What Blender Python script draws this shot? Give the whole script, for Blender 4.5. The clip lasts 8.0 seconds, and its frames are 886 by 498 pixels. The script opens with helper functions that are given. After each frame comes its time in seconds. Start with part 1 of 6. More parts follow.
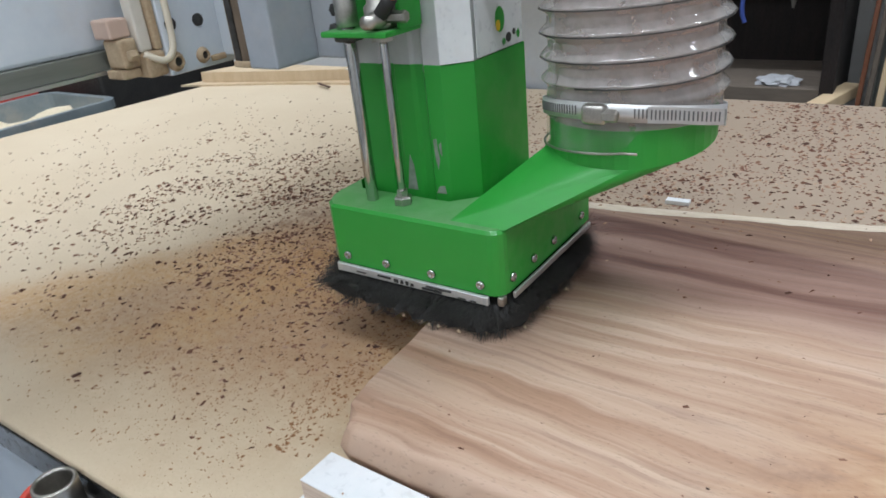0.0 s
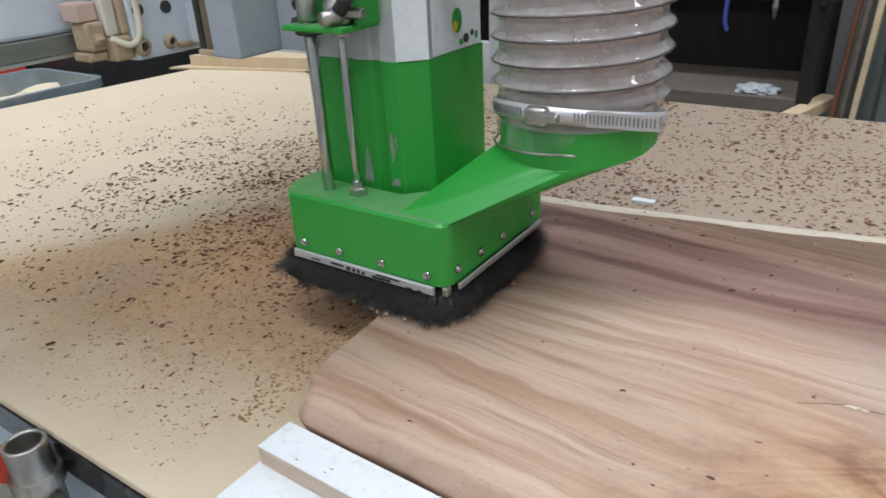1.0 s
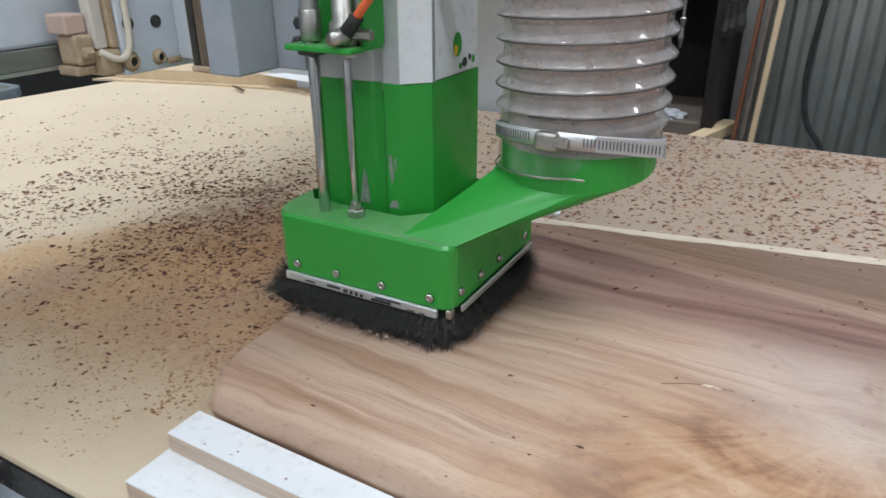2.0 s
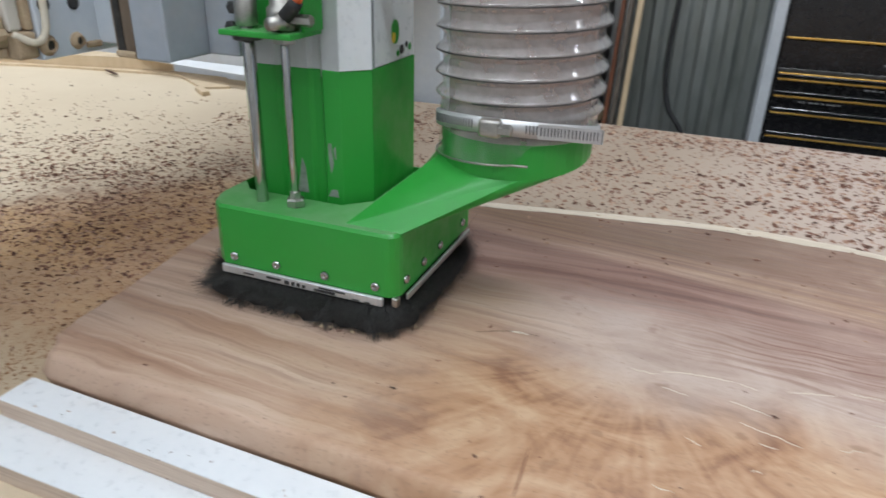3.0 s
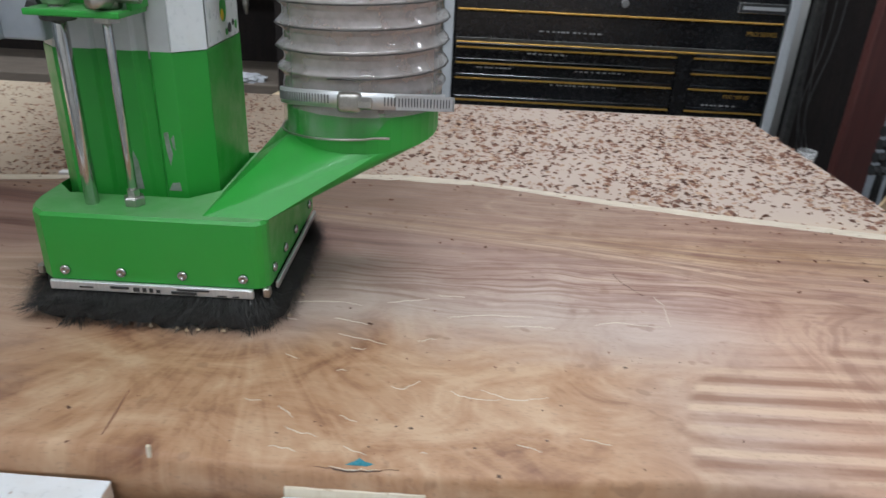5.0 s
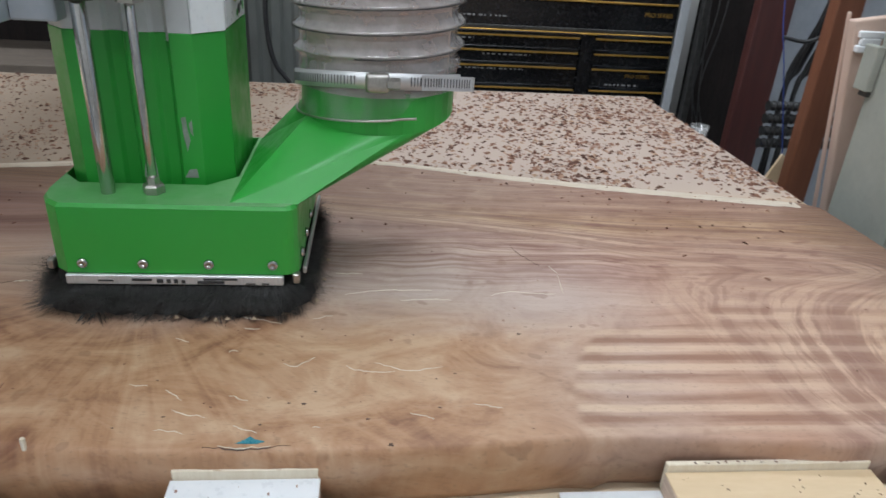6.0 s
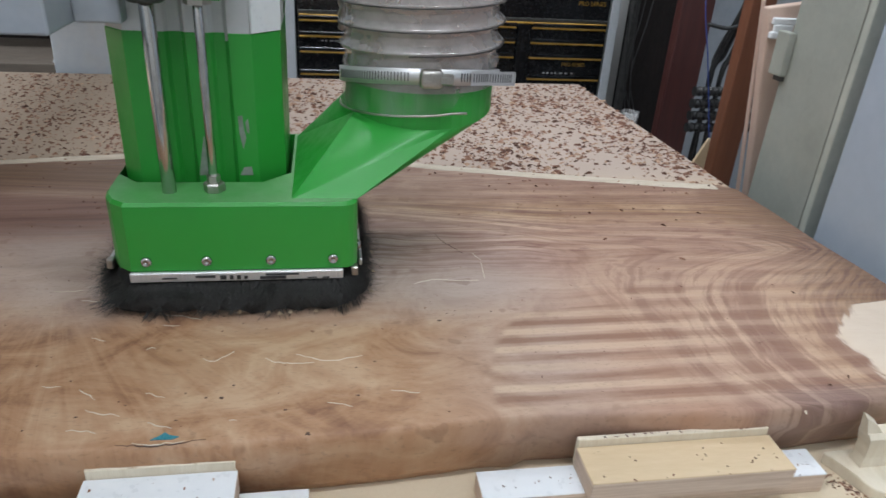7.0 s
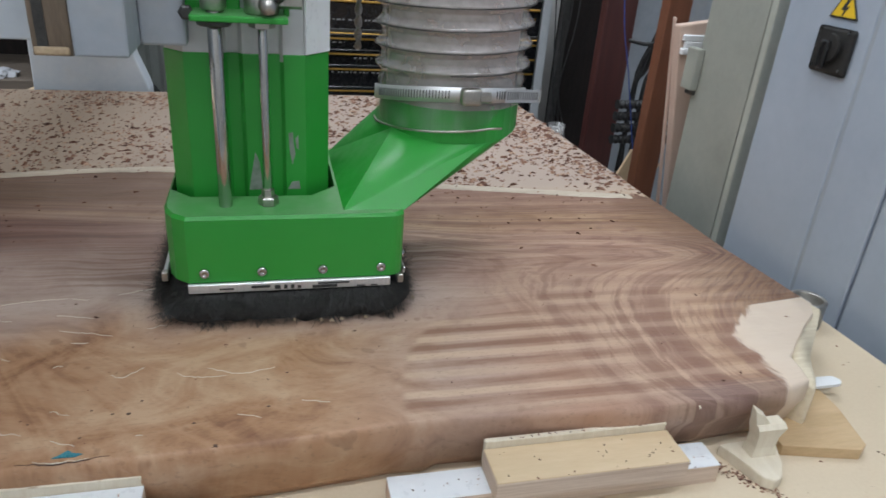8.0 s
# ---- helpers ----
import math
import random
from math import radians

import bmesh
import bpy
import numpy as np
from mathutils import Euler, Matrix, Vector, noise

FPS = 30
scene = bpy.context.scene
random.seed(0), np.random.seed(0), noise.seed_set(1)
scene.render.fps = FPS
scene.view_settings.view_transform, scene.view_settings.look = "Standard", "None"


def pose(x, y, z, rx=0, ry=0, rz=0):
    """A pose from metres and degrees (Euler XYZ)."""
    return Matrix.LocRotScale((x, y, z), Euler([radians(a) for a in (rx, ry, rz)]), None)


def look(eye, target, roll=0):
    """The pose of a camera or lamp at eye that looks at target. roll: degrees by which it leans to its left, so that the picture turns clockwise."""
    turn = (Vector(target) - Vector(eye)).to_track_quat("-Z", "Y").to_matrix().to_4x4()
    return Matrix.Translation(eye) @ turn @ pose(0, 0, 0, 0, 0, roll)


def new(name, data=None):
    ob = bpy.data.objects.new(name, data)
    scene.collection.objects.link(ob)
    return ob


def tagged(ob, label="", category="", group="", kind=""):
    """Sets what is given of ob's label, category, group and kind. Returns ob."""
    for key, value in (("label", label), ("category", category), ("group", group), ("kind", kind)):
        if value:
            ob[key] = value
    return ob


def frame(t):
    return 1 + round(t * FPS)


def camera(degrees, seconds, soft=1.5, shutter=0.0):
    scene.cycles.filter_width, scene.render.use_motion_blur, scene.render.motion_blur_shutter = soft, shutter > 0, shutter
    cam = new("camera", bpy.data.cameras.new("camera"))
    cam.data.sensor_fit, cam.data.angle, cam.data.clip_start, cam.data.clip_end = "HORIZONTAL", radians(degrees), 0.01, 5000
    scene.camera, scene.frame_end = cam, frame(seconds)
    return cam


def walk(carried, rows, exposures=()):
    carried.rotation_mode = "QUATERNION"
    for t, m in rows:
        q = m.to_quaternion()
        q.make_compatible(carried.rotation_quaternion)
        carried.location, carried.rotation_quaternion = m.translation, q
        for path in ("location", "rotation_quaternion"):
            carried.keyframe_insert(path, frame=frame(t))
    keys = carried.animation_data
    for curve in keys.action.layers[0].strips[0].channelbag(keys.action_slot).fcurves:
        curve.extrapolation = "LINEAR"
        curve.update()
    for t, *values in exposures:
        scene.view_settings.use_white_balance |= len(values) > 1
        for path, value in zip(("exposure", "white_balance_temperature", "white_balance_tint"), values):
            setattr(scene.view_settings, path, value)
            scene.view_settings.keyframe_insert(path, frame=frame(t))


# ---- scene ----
cam = camera(64.9, 8.0, 1.6, 0.5)
PATH = [
    (0.0, (0.3635, 0.171, 0.401), (-0.7055, 1.6274, -0.457), -5.9),
    (0.5, (0.3714, 0.1684, 0.403), (-0.7045, 1.6012, -0.485), -4.0),
    (1.0, (0.4006, 0.1581, 0.407), (-0.6352, 1.6279, -0.469), -3.1),
    (1.2, (0.4123, 0.1531, 0.407), (-0.5966, 1.6469, -0.461), -2.8),
    (2.3, (0.4751, 0.1231, 0.412), (-0.3626, 1.7398, -0.414), 0.3),
    (2.5, (0.494, 0.1206, 0.413), (-0.3012, 1.755, -0.422), 0.6),
    (3.0, (0.5466, 0.1135, 0.408), (-0.1111, 1.8003, -0.443), 1.5),
    (3.5, (0.5995, 0.1103, 0.405), (0.1152, 1.8457, -0.465), 1.7),
    (4.0, (0.6402, 0.1051, 0.394), (0.356, 1.8849, -0.474), 1.8),
    (4.5, (0.6716, 0.0966, 0.397), (0.5222, 1.8939, -0.468), 2.4),
    (4.7, (0.6854, 0.0925, 0.397), (0.5834, 1.8941, -0.465), 2.5),
    (5.8, (0.7237, 0.0825, 0.389), (0.8934, 1.8697, -0.494), 3.8),
    (6.0, (0.7286, 0.0811, 0.388), (0.925, 1.8622, -0.499), 3.7),
    (6.5, (0.7452, 0.0748, 0.389), (1.0243, 1.8373, -0.513), 3.9),
    (7.0, (0.7577, 0.0688, 0.393), (1.0843, 1.8225, -0.511), 3.8),
    (7.5, (0.7721, 0.0596, 0.396), (1.1771, 1.8032, -0.496), 4.5),
    (8.0, (0.7852, 0.0485, 0.4), (1.2594, 1.7907, -0.461), 4.7),
]
walk(cam, [(t, look(eye, target, roll)) for t, eye, target, roll in PATH])

# ---- light ----
FLOOR, CEIL, TOP = -0.85, 2.55, 0.0593
world = bpy.data.worlds.new("world")
scene.world = world
world.use_nodes = True
world.node_tree.nodes["Background"].inputs[0].default_value = (0.6, 0.68, 0.8, 1)
world.node_tree.nodes["Background"].inputs[1].default_value = 0.3
scene.view_settings.exposure = 0.0
LAMPS = [(-2.0, 1.6), (-0.6, 1.6), (0.8, 1.6), (2.2, 1.6), (-2.0, -0.2), (-0.6, -0.2), (0.8, -0.2), (2.2, -0.2), (-0.6, -1.7), (0.8, -1.7)]
LAMP_POWER = 16.9
for lx, ly in LAMPS:
    ld = bpy.data.lights.new("tube_light", "AREA")
    ld.shape, ld.size, ld.size_y, ld.energy, ld.color = "RECTANGLE", 1.2, 0.18, LAMP_POWER * (0.72 if ly < -1 else 1.14 if ly > 1 else 1.0) * (1.12 if lx < -1 else 1.08 if lx < 0 else 1.22 if lx < 2 else 0.66), (0.835, 0.91, 1.0)
    lo = new("tube_light", ld)
    lo.matrix_world = pose(lx, ly, CEIL - 0.075)


# ---- materials ----
def nodes_of(name):
    m = bpy.data.materials.new(name)
    m.use_nodes = True
    nt = m.node_tree
    return m, nt, nt.nodes["Principled BSDF"]


def coords(nt, scale=(1, 1, 1), kind="Object"):
    tc = nt.nodes.new("ShaderNodeTexCoord")
    mp = nt.nodes.new("ShaderNodeMapping")
    mp.inputs["Scale"].default_value = scale
    nt.links.new(tc.outputs[kind], mp.inputs["Vector"])
    return mp.outputs["Vector"]


def plan_xy(nt, base):
    """Plan coordinates in metres of a thing whose origin stands at base."""
    tc = nt.nodes.new("ShaderNodeTexCoord")
    xyz = nt.nodes.new("ShaderNodeSeparateXYZ")
    nt.links.new(tc.outputs["Object"], xyz.inputs[0])
    return calc(nt, "ADD", xyz.outputs[0], base[0]), calc(nt, "ADD", xyz.outputs[1], base[1])


def noise_tex(nt, vec, scale, detail=4, rough=0.6, dist=0.0):
    n = nt.nodes.new("ShaderNodeTexNoise")
    n.inputs["Scale"].default_value, n.inputs["Detail"].default_value = scale, detail
    n.inputs["Roughness"].default_value, n.inputs["Distortion"].default_value = rough, dist
    nt.links.new(vec, n.inputs["Vector"])
    return n.outputs["Fac"]


def ramp(nt, fac, stops):
    r = nt.nodes.new("ShaderNodeValToRGB")
    el = r.color_ramp.elements
    while len(el) < len(stops):
        el.new(0.5)
    for e, (p, c) in zip(el, stops):
        e.position, e.color = p, (*c, 1) if len(c) == 3 else c
    nt.links.new(fac, r.inputs["Fac"])
    return r.outputs["Color"]


def blend(nt, fac, a, b, mode="MIX"):
    m = nt.nodes.new("ShaderNodeMix")
    m.data_type, m.blend_type = "RGBA", mode
    for s, v in ((m.inputs["Factor"], fac), (m.inputs["A"], a), (m.inputs["B"], b)):
        if isinstance(v, (int, float)):
            s.default_value = v
        elif isinstance(v, tuple):
            s.default_value = (*v, 1)
        else:
            nt.links.new(v, s)
    return m.outputs["Result"]


def calc(nt, op, a, b=0.0, c=0.0):
    m = nt.nodes.new("ShaderNodeMath")
    m.operation = op
    for s, v in zip(m.inputs, (a, b, c)):
        if isinstance(v, (int, float)):
            s.default_value = v
        else:
            nt.links.new(v, s)
    return m.outputs[0]


def smooth(nt, v, lo, hi, a=0.0, b=1.0):
    m = nt.nodes.new("ShaderNodeMapRange")
    m.interpolation_type = "SMOOTHSTEP"
    for k, x in zip(("From Min", "From Max", "To Min", "To Max"), (lo, hi, a, b)):
        m.inputs[k].default_value = x
    nt.links.new(v, m.inputs["Value"])
    return m.outputs["Result"]


def relief(nt, bsdf, height, strength=0.3, distance=0.001):
    b = nt.nodes.new("ShaderNodeBump")
    b.inputs["Strength"].default_value, b.inputs["Distance"].default_value = strength, distance
    nt.links.new(height, b.inputs["Height"])
    nt.links.new(b.outputs["Normal"], bsdf.inputs["Normal"])


def surface(name, c1, c2, scale=30, rough=0.5, metal=0.0, bump=0.2, stretch=(1, 1, 1), coat=0.0, dust=None, settle=None):
    """Two colours mixed at two scales, uneven gloss, fine relief, and dust where asked for."""
    m, nt, p = nodes_of(name)
    v = coords(nt, stretch)
    big, fine = noise_tex(nt, v, scale, 5), noise_tex(nt, v, scale * 9, 3)
    f = calc(nt, "ADD", calc(nt, "MULTIPLY", big, 0.65), calc(nt, "MULTIPLY", fine, 0.35))
    col = ramp(nt, f, [(0.33, c1), (0.67, c2)])
    if dust:
        d = smooth(nt, noise_tex(nt, v, scale * 0.7, 6, 0.7), 0.48, 0.72, 0, dust[1])
        col = blend(nt, d, col, dust[0])
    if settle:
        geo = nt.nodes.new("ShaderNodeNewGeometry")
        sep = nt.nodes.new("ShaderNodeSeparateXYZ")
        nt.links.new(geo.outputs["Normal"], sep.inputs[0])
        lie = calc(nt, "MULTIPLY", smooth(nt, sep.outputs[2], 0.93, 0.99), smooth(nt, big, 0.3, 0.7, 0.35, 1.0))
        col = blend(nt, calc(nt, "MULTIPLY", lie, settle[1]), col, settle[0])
    nt.links.new(col, p.inputs["Base Color"])
    nt.links.new(smooth(nt, fine, 0.3, 0.7, rough * 0.8, min(1, rough * 1.25)), p.inputs["Roughness"])
    p.inputs["Metallic"].default_value = metal
    p.inputs["Coat Weight"].default_value = coat
    p.inputs["Coat Roughness"].default_value = 0.15
    if bump:
        relief(nt, p, fine, bump)
    return m


def slab_wood():
    m, nt, p = nodes_of("slab_wood")
    x, y = plan_xy(nt, (0.66, 0.72))
    wob = noise_tex(nt, coords(nt, (2.2, 5, 4)), 1.0, 3, 0.5)
    wob2 = noise_tex(nt, coords(nt, (9, 14, 9)), 1.0, 3, 0.5)
    yw = calc(nt, "ADD", y, calc(nt, "ADD", calc(nt, "MULTIPLY", wob, 0.11), calc(nt, "MULTIPLY", wob2, 0.011)))
    g = yw
    # growth rings of the crotch at the outer end: nearly square to the grain, hooked towards the end
    dy = calc(nt, "MINIMUM", calc(nt, "SUBTRACT", y, 0.49), 0.21)
    hook = calc(nt, "MULTIPLY", calc(nt, "MULTIPLY", calc(nt, "MULTIPLY", dy, dy), 4.4), smooth(nt, x, 0.95, 1.30))
    sweep = calc(nt, "MULTIPLY", calc(nt, "POWER", calc(nt, "MAXIMUM", calc(nt, "SUBTRACT", y, 0.70), 0.0), 2.0), 22.0)
    gr = calc(nt, "ADD", calc(nt, "SUBTRACT", calc(nt, "ADD", x, calc(nt, "MULTIPLY", dy, 0.16)), hook), sweep)
    gr = calc(nt, "ADD", gr, calc(nt, "ADD", calc(nt, "MULTIPLY", wob, 0.05), calc(nt, "MULTIPLY", wob2, 0.022)))
    w = calc(nt, "MULTIPLY", smooth(nt, calc(nt, "ADD", gr, calc(nt, "MULTIPLY", wob, 0.05)), 1.07, 1.14), smooth(nt, y, 0.80, 0.90, 1.0, 0.35))
    cv = nt.nodes.new("ShaderNodeCombineXYZ")
    nt.links.new(calc(nt, "MULTIPLY", x, 1.3), cv.inputs[0])
    nt.links.new(calc(nt, "MULTIPLY", g, 27.0), cv.inputs[1])
    bands = noise_tex(nt, cv.outputs[0], 1.0, 4, 0.62)
    cv2 = nt.nodes.new("ShaderNodeCombineXYZ")
    nt.links.new(calc(nt, "MULTIPLY", x, 7.0), cv2.inputs[0])
    nt.links.new(calc(nt, "MULTIPLY", g, 260.0), cv2.inputs[1])
    fibre = noise_tex(nt, cv2.outputs[0], 1.0, 3, 0.6)
    cloud = noise_tex(nt, coords(nt, (4, 6, 5)), 1.0, 5, 0.6, 0.6)
    mist = noise_tex(nt, coords(nt, (11, 16, 9)), 1.0, 5, 0.65, 0.9)
    tone = calc(nt, "ADD", calc(nt, "MULTIPLY", bands, 0.82), calc(nt, "MULTIPLY", fibre, 0.18))
    col = ramp(nt, tone, [(0.33, (0.30, 0.165, 0.105)), (0.43, (0.44, 0.275, 0.185)), (0.53, (0.54, 0.375, 0.27)), (0.68, (0.64, 0.49, 0.375))])
    cvp = nt.nodes.new("ShaderNodeCombineXYZ")
    nt.links.new(calc(nt, "MULTIPLY", x, 3.2), cvp.inputs[0])
    nt.links.new(calc(nt, "MULTIPLY", g, 62.0), cvp.inputs[1])
    streak = noise_tex(nt, cvp.outputs[0], 1.0, 3, 0.55)
    col = blend(nt, calc(nt, "MULTIPLY", smooth(nt, streak, 0.54, 0.66, 0, 0.55), smooth(nt, x, 0.55, 0.80, 1, 0.3)), col, (0.68, 0.53, 0.41))
    col = blend(nt, smooth(nt, streak, 0.44, 0.34, 0, 0.45), col, (0.30, 0.17, 0.115))
    # smooth greyish middle
    yc = calc(nt, "ADD", y, calc(nt, "MULTIPLY", calc(nt, "SUBTRACT", cloud, 0.5), 0.16))
    xc = calc(nt, "ADD", x, calc(nt, "MULTIPLY", calc(nt, "SUBTRACT", cloud, 0.5), 0.22))
    mid = calc(nt, "MULTIPLY", smooth(nt, xc, 0.36, 0.50), smooth(nt, x, 0.90, 1.04, 1, 0))
    grey = ramp(nt, mist, [(0.30, (0.36, 0.262, 0.21)), (0.50, (0.46, 0.36, 0.30)), (0.70, (0.55, 0.455, 0.39))])
    col = blend(nt, calc(nt, "MULTIPLY", mid, 0.92), col, grey)
    # warm fanned figure along the near edge
    cvf = nt.nodes.new("ShaderNodeCombineXYZ")
    fx, fy = calc(nt, "SUBTRACT", x, 0.52), calc(nt, "SUBTRACT", y, 0.66)
    nt.links.new(calc(nt, "MULTIPLY", calc(nt, "ARCTAN2", fx, calc(nt, "MULTIPLY", fy, -1.0)), 6.0), cvf.inputs[0])
    nt.links.new(calc(nt, "MULTIPLY", calc(nt, "ADD", fy, calc(nt, "MULTIPLY", wob2, 0.06)), 6.0), cvf.inputs[1])
    fan = noise_tex(nt, cvf.outputs[0], 1.3, 5, 0.6, 1.6)
    warm = ramp(nt, calc(nt, "ADD", calc(nt, "MULTIPLY", fan, 0.3), calc(nt, "MULTIPLY", mist, 0.7)), [(0.36, (0.21, 0.085, 0.038)), (0.47, (0.42, 0.228, 0.116)), (0.61, (0.56, 0.37, 0.225))])
    near = calc(nt, "MULTIPLY", smooth(nt, yc, 0.565, 0.655, 1, 0), calc(nt, "MULTIPLY", smooth(nt, xc, 0.22, 0.42), smooth(nt, xc, 0.80, 0.98, 1, 0.25)))
    col = blend(nt, calc(nt, "MULTIPLY", near, 0.95), col, warm)
    # mauve-brown heartwood towards the far edge, streaked
    ys = calc(nt, "ADD", y, calc(nt, "ADD", calc(nt, "MULTIPLY", calc(nt, "SUBTRACT", wob, 0.5), 0.18), calc(nt, "MULTIPLY", calc(nt, "SUBTRACT", bands, 0.5), 0.10)))
    heart = smooth(nt, ys, 0.675, 0.80)
    mauve = ramp(nt, tone, [(0.36, (0.105, 0.045, 0.034)), (0.47, (0.205, 0.108, 0.083)), (0.64, (0.36, 0.225, 0.178))])
    # dark far-edge heartwood, its colour deepened a little for shade under the gantry
    deep = ramp(nt, tone, [(0.36, (0.060, 0.027, 0.021)), (0.52, (0.118, 0.060, 0.048)), (0.68, (0.21, 0.125, 0.098))])
    mauve = blend(nt, smooth(nt, ys, 0.84, 0.95), mauve, deep)
    heart = calc(nt, "MULTIPLY", heart, smooth(nt, xc, 0.58, 0.86, 1.0, 0.6))
    col = blend(nt, calc(nt, "MULTIPLY", heart, calc(nt, "SUBTRACT", 0.95, calc(nt, "MULTIPLY", w, 0.30))), col, mauve)
    # the far half loses its straight grain to mauve and tan clouds
    haze = ramp(nt, calc(nt, "ADD", calc(nt, "MULTIPLY", mist, 0.6), calc(nt, "MULTIPLY", bands, 0.4)), [(0.36, (0.25, 0.135, 0.105)), (0.50, (0.38, 0.24, 0.19)), (0.64, (0.52, 0.375, 0.295))])
    col = blend(nt, calc(nt, "MULTIPLY", smooth(nt, xc, 0.50, 0.80), smooth(nt, yc, 0.62, 0.74, 0, 0.62)), col, haze)
    # a torn reddish streak where the two meet
    lick = calc(nt, "MULTIPLY", calc(nt, "MULTIPLY", smooth(nt, ys, 0.66, 0.71), smooth(nt, ys, 0.74, 0.79, 1, 0)), smooth(nt, fibre, 0.46, 0.6))
    col = blend(nt, calc(nt, "MULTIPLY", lick, calc(nt, "MULTIPLY", smooth(nt, x, 0.5, 0.65), 0.7)), col, (0.20, 0.09, 0.06))
    # rings of the crotch: mauve-brown lines on tan and golden wood
    cvr = nt.nodes.new("ShaderNodeCombineXYZ")
    nt.links.new(calc(nt, "MULTIPLY", gr, 38.0), cvr.inputs[0])
    nt.links.new(calc(nt, "MULTIPLY", y, 2.6), cvr.inputs[1])
    ring = noise_tex(nt, cvr.outputs[0], 1.0, 5, 0.6)
    cv3 = nt.nodes.new("ShaderNodeCombineXYZ")
    nt.links.new(calc(nt, "MULTIPLY", gr, 150.0), cv3.inputs[0])
    nt.links.new(calc(nt, "MULTIPLY", y, 22.0), cv3.inputs[1])
    vein = noise_tex(nt, cv3.outputs[0], 1.0, 4, 0.65)
    ground = blend(nt, smooth(nt, gr, 1.16, 1.30), ramp(nt, mist, [(0.3, (0.50, 0.34, 0.23)), (0.7, (0.67, 0.52, 0.37))]), ramp(nt, mist, [(0.3, (0.36, 0.225, 0.11)), (0.7, (0.60, 0.44, 0.24))]))
    ground = blend(nt, smooth(nt, vein, 0.50, 0.62, 0, 0.7), ground, (0.25, 0.135, 0.085))
    ringc = blend(nt, smooth(nt, ring, 0.52, 0.585, 0, 0.8), ground, blend(nt, vein, (0.125, 0.055, 0.038), (0.27, 0.145, 0.095)))
    cvb = nt.nodes.new("ShaderNodeCombineXYZ")
    nt.links.new(calc(nt, "MULTIPLY", gr, 15.0), cvb.inputs[0])
    nt.links.new(calc(nt, "MULTIPLY", y, 2.0), cvb.inputs[1])
    broad = noise_tex(nt, cvb.outputs[0], 1.0, 3, 0.5)
    ringc = blend(nt, calc(nt, "MULTIPLY", smooth(nt, broad, 0.48, 0.58, 0, 0.6), smooth(nt, mist, 0.35, 0.6, 0.5, 1.0)), ringc, (0.20, 0.10, 0.078))
    ringc = blend(nt, smooth(nt, ring, 0.42, 0.32, 0, 0.4), ringc, (0.58, 0.43, 0.30))
    ringc = blend(nt, smooth(nt, cloud, 0.42, 0.62, 0, 0.35), ringc, (0.44, 0.285, 0.20))
    col = blend(nt, calc(nt, "MULTIPLY", w, 0.82), col, ringc)
    # tool rows left by the cutter on the part still to be planed
    bow = calc(nt, "MULTIPLY", calc(nt, "POWER", calc(nt, "MAXIMUM", calc(nt, "SUBTRACT", y, 0.46), 0.0), 2.0), 3.2)
    bow = calc(nt, "ADD", bow, smooth(nt, calc(nt, "ADD", y, calc(nt, "MULTIPLY", cloud, 0.02)), 0.594, 0.612, 0, 0.085))
    edge = calc(nt, "SUBTRACT", calc(nt, "ADD", x, calc(nt, "MULTIPLY", calc(nt, "SUBTRACT", wob2, 0.5), 0.02)), bow)
    rows_on = calc(nt, "MAXIMUM", smooth(nt, edge, 0.874, 0.884), calc(nt, "MULTIPLY", smooth(nt, y, 0.708, 0.716), smooth(nt, xc, 0.74, 0.92)))
    wave = calc(nt, "SINE", calc(nt, "MULTIPLY", calc(nt, "ADD", y, calc(nt, "SUBTRACT", calc(nt, "MULTIPLY", wob2, 0.008), 0.5161)), 2 * math.pi / 0.0258))
    torn = smooth(nt, noise_tex(nt, coords(nt, (9, 34, 5)), 1.0, 4), 0.36, 0.56, 0.35, 1.0)
    fade = calc(nt, "MULTIPLY", smooth(nt, y, 0.60, 0.70, 1.0, 0.5), smooth(nt, gr, 1.04, 1.18, 1.0, 0.42))
    on = calc(nt, "MULTIPLY", calc(nt, "MULTIPLY", rows_on, fade), calc(nt, "MULTIPLY", torn, smooth(nt, y, 0.445, 0.462)))
    col = blend(nt, calc(nt, "MULTIPLY", calc(nt, "MULTIPLY", smooth(nt, wave, -0.1, -0.8), on), 0.72), col, (0.66, 0.505, 0.355))
    col = blend(nt, calc(nt, "MULTIPLY", calc(nt, "MULTIPLY", smooth(nt, wave, 0.2, 0.9), on), 0.8), col, (0.27, 0.142, 0.088))
    # darkened rim along the outer end
    rim = smooth(nt, calc(nt, "ADD", x, calc(nt, "MULTIPLY", calc(nt, "SUBTRACT", vein, 0.5), 0.10)), 1.20, 1.315, 0, 0.75)
    col = blend(nt, rim, col, ramp(nt, vein, [(0.36, (0.30, 0.18, 0.10)), (0.60, (0.13, 0.07, 0.048))]))
    # pale sapwood at the outer end, with a ragged border
    jag = calc(nt, "ADD", calc(nt, "MULTIPLY", calc(nt, "SUBTRACT", wob2, 0.5), 0.05), calc(nt, "MULTIPLY", calc(nt, "SUBTRACT", vein, 0.5), 0.03))
    notch = calc(nt, "ADD", calc(nt, "MULTIPLY", calc(nt, "MAXIMUM", calc(nt, "SUBTRACT", y, 0.53), 0.0), 1.05), calc(nt, "MULTIPLY", calc(nt, "MAXIMUM", calc(nt, "SUBTRACT", y, 0.582), 0.0), 6.0))
